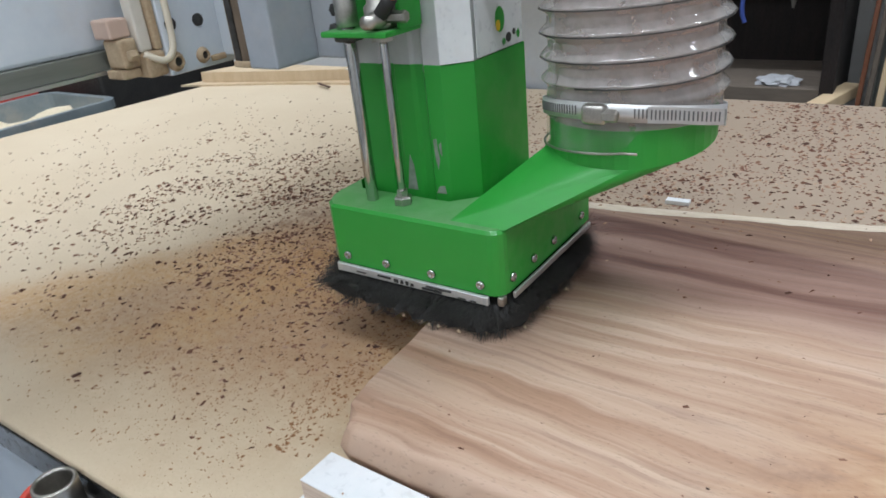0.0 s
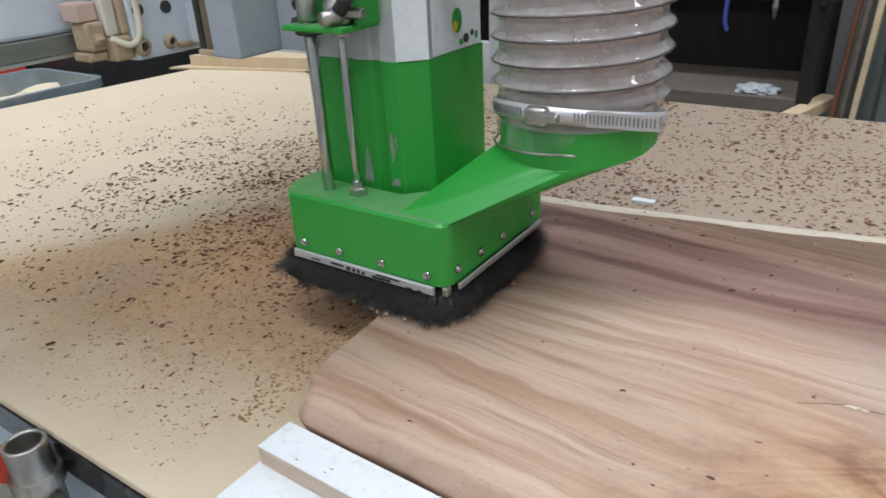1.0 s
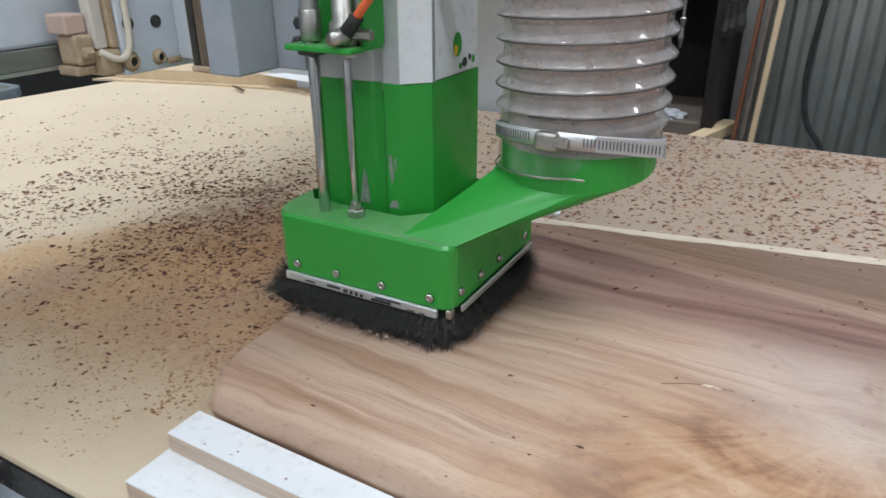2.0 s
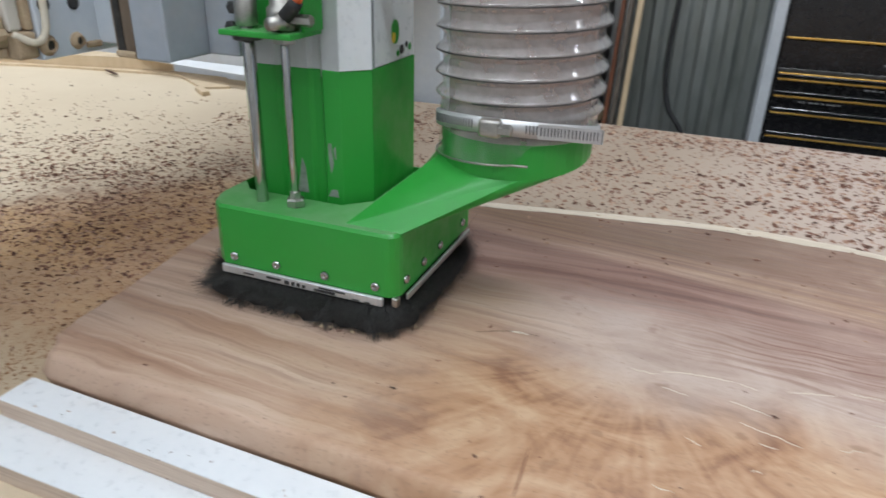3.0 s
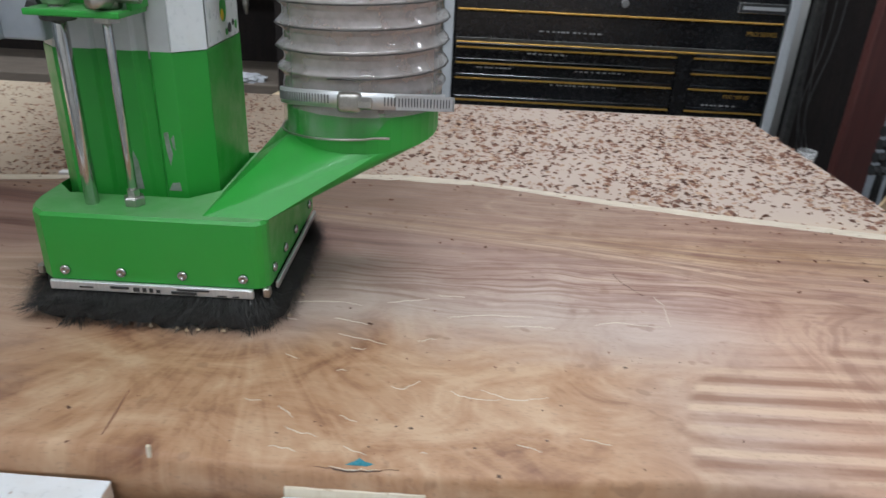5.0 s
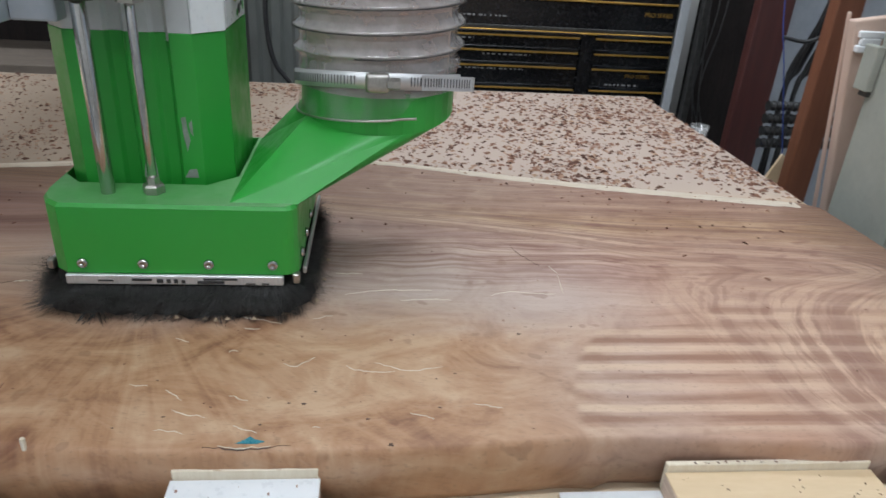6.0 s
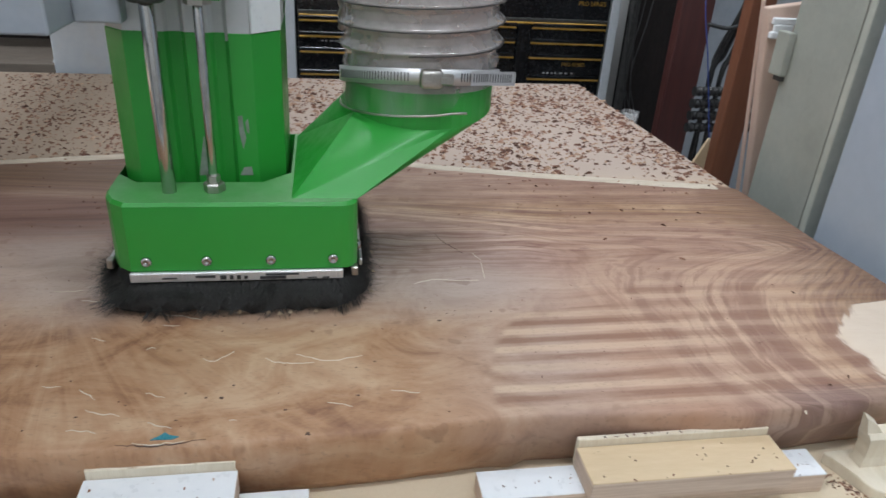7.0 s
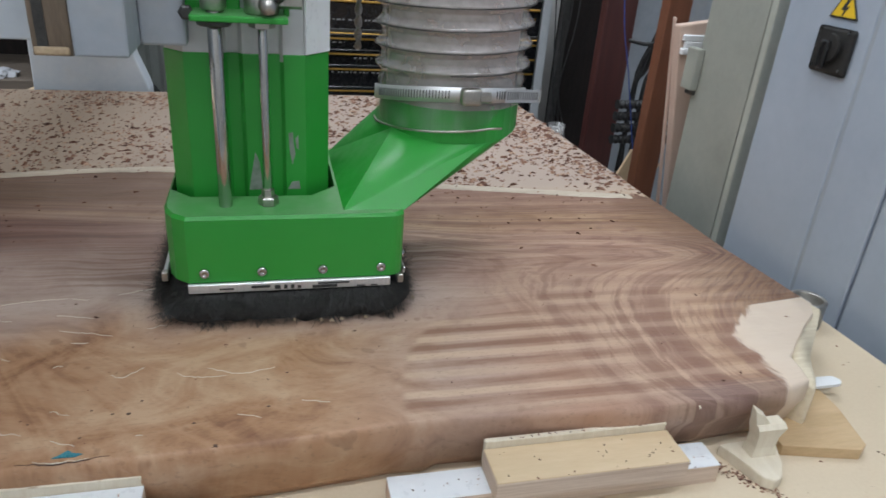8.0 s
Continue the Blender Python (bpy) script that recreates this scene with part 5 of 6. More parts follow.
for y, z in ((0.585, 0.333), (0.617, 0.332)):
    part("bolt_hole", turned([(0.0062, 0.0), (0.0062, 0.0012), (0.0045, 0.0013), (0.0045, 0.0006), (0.0001, 0.0006)], (-0.0832, y, z), 18, axis="X"), "darksteel", plate)
for y, z, r in ((0.582, 0.2985, 0.0098), (0.614, 0.2985, 0.0082)):
    boss = part("boss", turned([(r, 0.0), (r * 0.85, 0.0015), (r * 0.62, 0.0055), (r * 0.52, 0.006), (r * 0.46, 0.002), (0.0001, 0.002)], (-0.0832, y, z), 18, axis="X"), "tan", plate, "bolt boss caked with tan dust", True)
    part("bolt_hole", turned([(r * 0.44, 0.0), (r * 0.44, 0.0006), (0.0001, 0.0006)], (-0.0808, y, z), 14, axis="X"), "darksteel", boss)
part("dust_ledge", slab_box(-0.0828, -0.079, 0.622, 0.640, 0.2905, 0.2965, 0.0015, 2), "tan", plate, "ledge caked with tan dust")
bear = part("bearing_block", slab_box(-0.122, -0.084, 0.552, 0.5735, 0.2885, 0.312, 0.003, 2), "tan", head, "bearing block caked with tan wood dust")
part("bearing_cap", slab_box(-0.120, -0.092, 0.534, 0.5515, 0.300, 0.327, 0.003, 2), "tan", bear)
part("bearing_cap", slab_box(-0.122, -0.094, 0.531, 0.5505, 0.291, 0.2995, 0.002, 2), "tan", bear)
part("bearing_cap", slab_box(-0.124, -0.097, 0.530, 0.551, 0.3275, 0.345, 0.002, 2), "pink", bear, "dull pinkish block")
part("grease_nipple", turned([(0.0045, 0.0), (0.0052, 0.001), (0.0052, 0.008), (0.0036, 0.009)], (-0.088, 0.546, 0.312), 6, axis="Y"), "tan", bear)
part("grease_tube", pipe_along(curve_points([(-0.088, 0.553, 0.311), (-0.081, 0.566, 0.303), (-0.080, 0.576, 0.306), (-0.078, 0.580, 0.320), (-0.078, 0.581, 0.36), (-0.078, 0.580, 0.45)], 20), 0.0033, 10), "filler", bear, "thin pale grease tube", True)
part("cover_rib", slab_box(-0.104, -0.090, 0.5525, 0.5655, 0.3125, 0.70, 0.002), "cream", bear)
part("cover_rib", slab_box(-0.100, -0.0852, 0.566, 0.5735, 0.3125, 0.70, 0.002), "tan", bear)

# ---- gantry that carries the head ----
GB = (-0.25, 1.0, 0.29)
gantry = thing("gantry", GB, "pale blue-white gantry bridge with an olive rail under it", "machine gantry")
# unseen upper part drawn taller than likely, to block lamps and shade the table
part("bridge", slab_box(-0.42, -0.135, 0.215, 1.74, 0.316, 1.02, 0.004), "machine", gantry)
part("rail", slab_box(-0.40, -0.13, 0.215, 1.74, 0.298, 0.3158, 0.001), "olive", gantry, "olive-grey rail")
part("rail_edge", slab_box(-0.40, -0.128, 0.215, 1.74, 0.2945, 0.2978), "alu", gantry, "bright rail edge")
LEG = [(-0.365, -0.20), (-0.13, -0.20), (-0.125, 0.0), (-0.135, 0.03), (-0.15, 0.07), (-0.158, 0.12), (-0.162, 0.45), (-0.352, 0.45)]
bm = bmesh.new()
fs = [bm.verts.new((x, 1.72, z)) for x, z in LEG]
bm.faces.new(fs)
r = bmesh.ops.extrude_face_region(bm, geom=bm.faces[:])
bmesh.ops.translate(bm, vec=(0, 0.06, 0), verts=[v for v in r["geom"] if isinstance(v, bmesh.types.BMVert)])
bmesh.ops.bevel(bm, geom=bm.edges[:], offset=0.004, segments=2, profile=0.5, affect="EDGES")
part("side_plate", bm, "machine", gantry, "white gantry side plate with a curved foot")
part("near_leg", slab_box(-0.44, -0.15, 0.20, 0.214, -0.23, 0.50, 0.004), "machine", gantry)

# ---- behind the table: tool chest ----
TY = 2.26
chest = thing("tool_chest", (1.16, TY + 0.2, FLOOR), "black steel tool chest with gold drawer edges", "tool chest")
part("body", slab_box(0.675, 1.65, TY + 0.006, TY + 0.45, FLOOR + 0.02, 0.36, 0.004), "black", chest)
part("side_trim", slab_box(0.645, 0.674, TY - 0.012, TY + 0.45, FLOOR, 0.37, 0.003), "chesttrim", chest, "pale grey side trim")
part("side_trim", slab_box(1.651, 1.68, TY - 0.012, TY + 0.45, FLOOR, 0.37, 0.003), "chesttrim", chest, "pale grey side trim")


def drawer(x0, x1, z0, z1, pull=True):
    d = part("drawer", slab_box(x0, x1, TY - 0.010, TY + 0.005, z0, z1, 0.002), "black", chest)
    part("trim", slab_box(x0 + 0.004, x1 - 0.004, TY - 0.0175, TY - 0.0105, z0 + 0.001, z0 + 0.0065, 0.001, 1), "gold", d, "gold drawer edge")
    if pull:
        part("pull", slab_box(x0 + 0.004, x1 - 0.004, TY - 0.0185, TY - 0.0105, z0 + 0.0072, z0 + 0.019, 0.003), "pullrail", d, "polished dark pull rail")
    return d


lid = drawer(0.682, 1.645, 0.146, 0.355, False)
top_drawer = drawer(0.682, 1.645, 0.052, 0.1445, False)
part("recess", slab_box(0.682, 1.645, TY - 0.013, TY - 0.0105, 0.060, 0.070, 0.001, 1), "darksteel", top_drawer)
Z = [0.052, 0.037, -0.009, -0.055, -0.122, -0.19, -0.26, -0.35, -0.46, -0.60, -0.74]
for zt, zb in zip(Z, Z[1:]):
    drawer(0.682, 1.352, zb, zt - 0.0015)
    drawer(1.396, 1.645, zb, zt - 0.0015)
part("divider", slab_box(1.354, 1.394, TY - 0.014, TY + 0.005, -0.78, 0.052, 0.003), "black", chest)
part("lock", turned([(0.012, 0), (0.012, 0.004), (0.009, 0.006)], (1.17, TY - 0.0115, 0.186), 20, axis="Y"), "chrome", lid, "round chrome lock")
badge = part("badge", slab_box(1.50, 1.648, TY - 0.0135, TY - 0.0103, 0.176, 0.206, 0.001, 1), "chrome", lid, "bright maker's plate")
part("badge_field", slab_box(1.505, 1.643, TY - 0.0145, TY - 0.0137, 0.1795, 0.2025), "ink", badge)
part("badge_bar", slab_box(1.513, 1.635, TY - 0.0155, TY - 0.0147, 0.186, 0.196), "strip", badge)


def words(text, x, z, size, parent, material="gold"):
    cu = bpy.data.curves.new("lettering", "FONT")
    cu.body, cu.size, cu.extrude, cu.align_x, cu.align_y = text, size, 0.0003, "CENTER", "CENTER"
    tmp = new("lettering", cu)
    me = bpy.data.meshes.new_from_object(tmp.evaluated_get(bpy.context.evaluated_depsgraph_get()))
    bpy.data.objects.remove(tmp)
    me.transform(Matrix.Translation((x, TY - 0.0112, z)) @ Matrix.Rotation(radians(90), 4, "X"))
    me.transform(Matrix.Translation(-Vector(chest["base"])))
    me.materials.append(M[material])
    ob = new("lettering", me)
    ob.parent = parent
    ob["label"] = "small gold lettering"


words("PRO SERIES", 1.585, 0.118, 0.018, top_drawer)
words("PRO SERIES", 1.55, -0.070, 0.016, chest)
def label_bars(x0, x1, z):
    """Worn drawer lettering that cannot be read, as short bars."""
    own, x = random.Random(int(x0 * 1000)), x0
    while x < x1:
        w = own.uniform(0.004, 0.012)
        part("label_bar", slab_box(x, min(x + w, x1), TY - 0.0119, TY - 0.0106, z - 0.0022, z + 0.0022), "fleck", chest, "worn grey drawer lettering")
        x += w + own.uniform(0.003, 0.012)


for x0, x1, z in ((0.93, 1.12, 0.096), (0.90, 1.02, 0.029), (1.05, 1.2, -0.017), (0.98, 1.18, -0.061), (0.75, 0.86, -0.018), (1.45, 1.56, -0.098)):
    label_bars(x0, x1, z)
single("grey_batten", slab_box(1.702, 1.722, 2.20, 2.23, FLOOR, 1.0, 0.002), "darksteel", "narrow grey upright strip beside the tool chest", "batten")

# ribbed metal sheet and boards beside the chest
bm = bmesh.new()
pts = []
for i in range(34):
    x = 0.245 + 0.40 * i / 33
    pts.append((x, 2.44 + (0.014 if (i // 3) % 2 else 0.0)))
for z in (FLOOR, 0.9):
    for x, y in pts:
        bm.verts.new((x, y, z))
    for x, y in reversed(pts):
        bm.verts.new((x, y + 0.002, z))
bm.verts.ensure_lookup_table()
n = 2 * len(pts)
for i in range(n):
    bm.faces.new((bm.verts[i], bm.verts[(i + 1) % n], bm.verts[n + (i + 1) % n], bm.verts[n + i]))
single("metal_sheet", bm, "sheet", "ribbed grey metal sheet standing behind the table", "metal sheet")
single("black_cable", pipe_along(curve_points([(0.405, 2.40, 0.5), (0.385, 2.40, 0.2), (0.378, 2.40, 0.02), (0.40, 2.395, -0.10), (0.45, 2.39, -0.17), (0.52, 2.39, -0.3)], 24), 0.008, 10), "cable", "black cable hanging on the metal sheet", "cable", smooth_faces=True)
for x, dx, m, lab in ((0.236, 0.008, "ply", "long tan wooden batten leaning upright"), (0.208, 0.007, "shelfwood", "long brown wooden batten leaning upright"), (0.186, 0.006, "brownboard", "thin reddish wooden batten leaning upright")):
    bm = slab_box(x - dx, x + dx, 2.36, 2.39, FLOOR, 1.0, 0.002)
    bmesh.ops.rotate(bm, cent=(x, 2.37, FLOOR), matrix=Matrix.Rotation(radians(2.4), 3, "Y"), verts=bm.verts)
    single("wood_batten", bm, m, lab, "batten", group="battens behind the table")

# dark shelving behind the table
rack = thing("shelf_unit", (-0.35, 2.55, FLOOR), "dark open shelving behind the table with clutter", "shelf")
part("back", slab_box(-1.35, 0.15, 2.70, 2.73, FLOOR, 1.2), "cloth", rack)
part("upright", slab_box(0.12, 0.155, 2.32, 2.70, FLOOR, 1.2, 0.002), "cloth", rack)
part("upright", slab_box(-1.35, -1.31, 2.32, 2.70, FLOOR, 1.2, 0.002), "cloth", rack)
part("shelf", slab_box(-1.31, 0.12, 2.32, 2.70, -0.172, -0.125, 0.002), "shelfwood", rack, "dull brown shelf board")
part("shelf", slab_box(-1.31, 0.12, 2.40, 2.70, 0.30, 0.33, 0.002), "void", rack)
bm = slab_box(0.06, 0.105, 1.95, 2.42, -0.20, -0.165, 0.003, rz=-14)
bmesh.ops.translate(bm, vec=(0.05, 0.05, 0.03), verts=bm.verts)
single("wood_batten", bm, "ply", "short tan batten end sticking out behind the table", "batten")
bm = bmesh.new()
bmesh.ops.create_icosphere(bm, subdivisions=3, radius=1)
for v in bm.verts:
    k = 1 + 0.5 * noise.noise(v.co * 2.3)
    v.co = Vector((v.co.x * 0.055 * k, v.co.y * 0.035 * k, max(-0.3, v.co.z) * 0.02 * k)) + Vector((0.005, 2.37, -0.119))
single("rag", bm, "rag", "crumpled white rag lying on the dark shelf", "cloth")
single("screwdriver", pipe_along(curve_points([(-0.10, 2.36, 0.20), (-0.105, 2.35, 0.09), (-0.095, 2.35, 0.05)], 8), 0.006, 8), "blue", "blue tool handle hanging in the shelving", "tool")
single("hanging_bit", turned([(0.004, 0.18), (0.004, 0.09), (0.009, 0.085), (0.006, 0.06), (0.009, 0.03), (0.003, 0.0)], (0.03, 2.33, 0.09), 8), "steel", "steel drill bit hanging upright", "tool")
for k in range(3):
    single("key", turned([(0.012, 0.0), (0.016, 0.02), (0.010, 0.05), (0.013, 0.09)], (0.155 + 0.018 * k, 2.31 - 0.005 * k, 0.13 + 0.01 * k), 9), "void", "black tool hanging beside the metal sheet", "tool", group="hanging tools")

# left end: bin, dark floor clutter, veneer offcuts
tray = thing("plastic_bin", (-1.72, 1.12, FLOOR), "blue-grey plastic bin of sawdust beyond the table's end", "bin")
bo, bi = rounded(-1.98, -1.585, 0.86, 1.315, 0.05), rounded(-1.96, -1.605, 0.88, 1.295, 0.04)
bm = bmesh.new()
seq = []
for pts, z, s in ((bo, FLOOR + 0.2, 0.9), (bo, -0.012, 0.97), (bo, -0.012, 1.0), (bo, 0.012, 1.0), (bi, 0.012, 1.0), (bi, -0.06, 0.98)):
    seq.append([bm.verts.new((-1.78 + (x + 1.78) * s, 1.09 + (y - 1.09) * s, z)) for x, y in pts])
for a, b in zip(seq, seq[1:]):
    for i in range(len(a)):
        bm.faces.new((a[i], a[(i + 1) % len(a)], b[(i + 1) % len(a)], b[i]))
bm.faces.new(seq[0][::-1])
part("tub", bm, "bin", tray)
bm = bmesh.new()
vs = [[bm.verts.new((-1.96 + 0.355 * i / 12, 0.88 + 0.415 * j / 12, -0.045 + 0.05 * noise.noise(Vector((i * 0.4, j * 0.4, 1))))) for i in range(13)] for j in range(13)]
for j in range(12):
    for i in range(12):
        bm.faces.new((vs[j][i], vs[j][i + 1], vs[j + 1][i + 1], vs[j + 1][i]))
part("sawdust", bm, "sap", tray, "pale sawdust filling")
part("stand", slab_box(-1.93, -1.64, 0.92, 1.26, FLOOR, FLOOR + 0.2, 0.005), "void", tray)
single("red_crate", slab_box(-2.45, -2.1, 1.0, 1.34, FLOOR, 0.04, 0.01), "redpart", "red crate standing behind the bin", "crate")
# dark fill added to keep the gap under the gantry beam black
single("dark_backdrop", slab_box(-2.4, -1.75, 1.36, 2.3, FLOOR, 0.26, 0.01), "void", "dark backdrop block added beyond the table's end", "crate")
single("dark_backing", slab_box(-3.1, -1.4, 2.55, 2.6, FLOOR, 0.35, 0.004), "void", "dark backing panel added against the wall", "goods")


def sheet(name, outline, z, t, m, label):
    bm = prism(outline, z, z + t)
    bmesh.ops.subdivide_edges(bm, edges=bm.edges[:], cuts=2, use_grid_fill=True)
    return single(name, bm, m, label, "sheet", group="offcut sheets")


sheet("veneer_sheet", [(-1.55, 1.50), (-1.20, 1.60), (-0.86, 1.66), (-0.70, 1.56), (-0.64, 1.60), (-0.72, 1.69), (-1.46, 1.69)], 0.0, 0.006, "veneer", "pale veneer sheet lying at the back of the table")
sheet("veneer_sheet", [(-1.50, 1.545), (-1.16, 1.62), (-0.90, 1.69), (-1.44, 1.695)], 0.0065, 0.031, "veneer", "thick pale offcut lying on the veneer sheet")
sheet("paper_sheet", [(-1.0, 1.655), (-0.60, 1.60), (-0.55, 1.69), (-0.95, 1.70)], 0.0380, 0.002, "paper", "white paper sheet lying on the offcuts")
single("leaning_sheet", slab_box(-1.6, -0.45, 1.76, 1.79, FLOOR, 0.09, 0.003), "white", "white panel standing behind the table", "panel")
single("dark_stick", slab_box(-1.07, -0.99, 1.585, 1.593, 0.0065, 0.0105, 0.001, 1, rz=-25), "knot", "dark thin stick lying on the veneer", "stick")
single("wood_scrap", slab_box(-0.70, -0.635, 1.515, 1.535, 0.0, 0.012, 0.002, 1, rz=-35), "veneer", "small pale wooden scrap on the table", "offcut")

# right end: post, control cabinet, leaning boards, cables
post = thing("steel_post", (1.51, 1.06, FLOOR), "olive-grey painted steel post beside the table", "post")
part("web", slab_box(1.486, 1.60, 0.954, 1.103, FLOOR, CEIL, 0.003), "post", post)
part("web_plate", slab_box(1.4842, 1.4858, 0.956, 1.036, FLOOR, CEIL, 0.0005, 1), "post", post)
part("flange", slab_box(1.4838, 1.62, 0.940, 0.9535, FLOOR, CEIL, 0.002), "flange", post, "pale olive flange of the post")
part("cleat", slab_box(1.473, 1.4858, 1.088, 1.120, 0.166, 0.234, 0.002), "post", post)
part("cleat_bolt", slab_box(1.478, 1.4858, 1.09, 1.11, 0.158, 0.1655, 0.001), "darksteel", post, "dark bolt under the cleat")
cab = thing("control_cabinet", (1.75, 0.5, FLOOR), "blue-grey steel control cabinet with a warning sign", "cabinet")
part("body", slab_box(1.462, 2.0, 0.10, 0.890, FLOOR, 1.0, 0.003), "cabinet", cab)
CX = 1.456
for y0, y1 in ((0.735, 0.884), (0.648, 0.729), (0.50, 0.643)):
    part("door", slab_box(CX, 1.4615, y0, y1, FLOOR + 0.05, 0.98, 0.002), "cabinet", cab)
part("seam_strip", slab_box(1.4575, 1.4617, 0.7292, 0.7348, FLOOR + 0.05, 0.98), "grey", cab, "grey strip in the door joint")
knob = part("switch_plate", slab_box(CX - 0.005, CX - 0.0005, 0.7525, 0.8125, 0.260, 0.3145, 0.004), "void", cab, "black rotary mains switch")
part("knob", turned([(0.017, 0), (0.017, 0.005), (0.014, 0.007)], (CX - 0.0125, 0.783, 0.291), 22, axis="X"), "void", knob)
part("grip", slab_box(CX - 0.019, CX - 0.012, 0.777, 0.789, 0.266, 0.300, 0.003), "black", knob)
for y in (0.762, 0.807):
    for z in (0.267, 0.311):
        part("screw", turned([(0.002, -0.001), (0.002, 0.001)], (CX - 0.0055, y, z), 8, axis="X"), "chrome", knob)


def triangle(y, z, s, x, m, parent, label=""):
    bm = bmesh.new()
    f = bm.faces.new([bm.verts.new((x, y + s * math.sin(a), z + s * math.cos(a))) for a in (0, 2 * math.pi / 3, 4 * math.pi / 3)])
    r = bmesh.ops.extrude_face_region(bm, geom=[f])
    bmesh.ops.translate(bm, vec=(0.0006, 0, 0), verts=[v for v in r["geom"] if isinstance(v, bmesh.types.BMVert)])
    return part("triangle", bm, m, parent, label)


sign = triangle(0.783, 0.338, 0.027, CX - 0.0016, "ink", cab, "yellow warning triangle with a black bolt")
triangle(0.783, 0.338, 0.0225, CX - 0.0024, "yellow", sign)
bm = bmesh.new()
bm.faces.new([bm.verts.new((CX - 0.0027, 0.783 - y, 0.336 + z)) for y, z in ((0.002, 0.014), (0.006, 0.012), (0.001, 0.002), (0.006, 0.003), (-0.003, -0.011), (-0.001, -0.002), (-0.006, -0.002))])
r = bmesh.ops.extrude_face_region(bm, geom=bm.faces[:])
bmesh.ops.translate(bm, vec=(0.0003, 0, 0), verts=[v for v in r["geom"] if isinstance(v, bmesh.types.BMVert)])
part("bolt_mark", bm, "ink", sign)


def leaning(name, x0, x1, y0, y1, top, tilt, m, label, cat="board"):
    bm = slab_box(x0, x1, y0, y1, FLOOR, top, 0.003)
    bmesh.ops.rotate(bm, cent=(x0, y0, FLOOR), matrix=Matrix.Rotation(radians(tilt), 3, "Y"), verts=bm.verts)
    return single(name, bm, m, label, cat, group="boards leaning in the corner")


leaning("red_board", 1.549, 1.628, 1.60, 1.63, 0.9, 0.0, "red", "dark red board leaning upright in the corner")
leaning("brown_board", 1.529, 1.579, 1.30, 1.33, 0.9, 0.0, "brownboard", "reddish-brown board leaning upright in the corner")
leaning("pink_panel", 1.650, 1.75, 1.16, 1.18, 0.275, -9.0, "pink", "pale pinkish panel with a torn top edge", "panel")
leaning("pink_panel", 1.628, 1.632, 1.19, 1.20, 0.28, -7.5, "pink", "thin pale strip leaning against the panel", "panel")
for k, (x, z, w) in enumerate(((1.482, 0.236, 0.05), (1.486, 0.225, 0.035), (1.481, 0.214, 0.022))):
    single("torn_wrap", slab_box(x, x + w, 1.152 - 0.002 * k, 1.1585, z, z + 0.0115, 0.002, 1, rz=2.0 * k), "paper", "shiny torn white wrapping on the panel's top", "wrapping")
# no known object: near-black block added for the corner's dark void
single("dark_corner_block", slab_box(1.74, 2.7, 2.24, 2.34, FLOOR, 1.0, 0.01), "cloth", "near-black block added for the dark void in the corner", "goods")
# stands in for the strip of grey-blue wall between the leaning boards
single("metal_sheet", slab_box(1.70, 2.4, 1.762, 1.778, FLOOR, 1.3, 0.002), "grey", "thin grey sheet in place of the wall behind the hanging cables", "metal sheet")
for k in range(5):
    x, y, o = 1.700 + 0.009 * k, 1.62 + 0.012 * (k % 3), 0.012 * math.sin(2.1 * k)
    single("black_cable", pipe_along(curve_points([(x + 0.03 - o, y, 0.6), (x + 0.005, y - 0.02, 0.25), (x - 0.02 + o, y, 0.10), (x - 0.035, y, 0.02), (x - 0.03 + o, y, -0.4), (x, y, FLOOR + 0.01)], 24), 0.0045 + 0.0008 * (k % 3), 8), "cable", "thick black cable hanging in the corner", "cable", group="corner cables", smooth_faces=True)
single("black_cable", pipe_along(curve_points([(1.61, 1.58, 0.17), (1.66, 1.57, 0.165), (1.70, 1.57, 0.19), (1.73, 1.58, 0.26), (1.74, 1.58, 0.5)], 20), 0.0045, 8), "cable", "black cable looping across the others", "cable", group="corner cables", smooth_faces=True)
for k in range(4):
    single("ribbed_conduit", turned([(0.0085 if i % 2 else 0.011, 0.006 * i) for i in range(30)], (1.55, 1.47, -0.035 + 0.027 * k), 12, axis="X"), "cable", "black ribbed conduit running across the corner", "conduit", group="corner cables")
single("rope", pipe_along(curve_points([(1.47, 1.44, 0.6), (1.508, 1.44, 0.27), (1.545, 1.44, 0.13), (1.585, 1.44, -0.02), (1.592, 1.44, -0.07), (1.585, 1.44, -0.3), (1.58, 1.44, FLOOR + 0.01)], 24), 0.0014, 8), "blue", "thin blue cord hanging in the corner", "cord", smooth_faces=True)
for k in range(4):
    single("thin_wire", pipe_along(curve_points([(1.46 + 0.028 * k, 1.75, 0.5), (1.485 + 0.02 * k, 1.74, 0.2), (1.50 + 0.016 * (k % 2), 1.73, 0.02), (1.52 + 0.012 * k, 1.73, -0.12), (1.50 + 0.03 * k, 1.73, -0.35), (1.5, 1.73, FLOOR + 0.01)], 20), 0.0016, 6), "cable", "thin dark wire hanging in the corner", "wire", group="corner cables", smooth_faces=True)
single("clear_cup", turned([(0.015, -0.06), (0.019, 0.0), (0.0182, 0.0), (0.0142, -0.058)], (1.412, 1.47, -0.001), 24), "cup", "clear plastic cup standing beside the table", "cup", smooth_faces=True)
single("cup_stand", slab_box(1.386, 1.44, 1.42, 1.54, FLOOR, -0.062, 0.003), "shelfwood", "brown ledge beside the table", "ledge")
scrap_bm = slab_box(1.515, 1.60, 1.40, 1.408, -0.30, -0.045, 0.002)
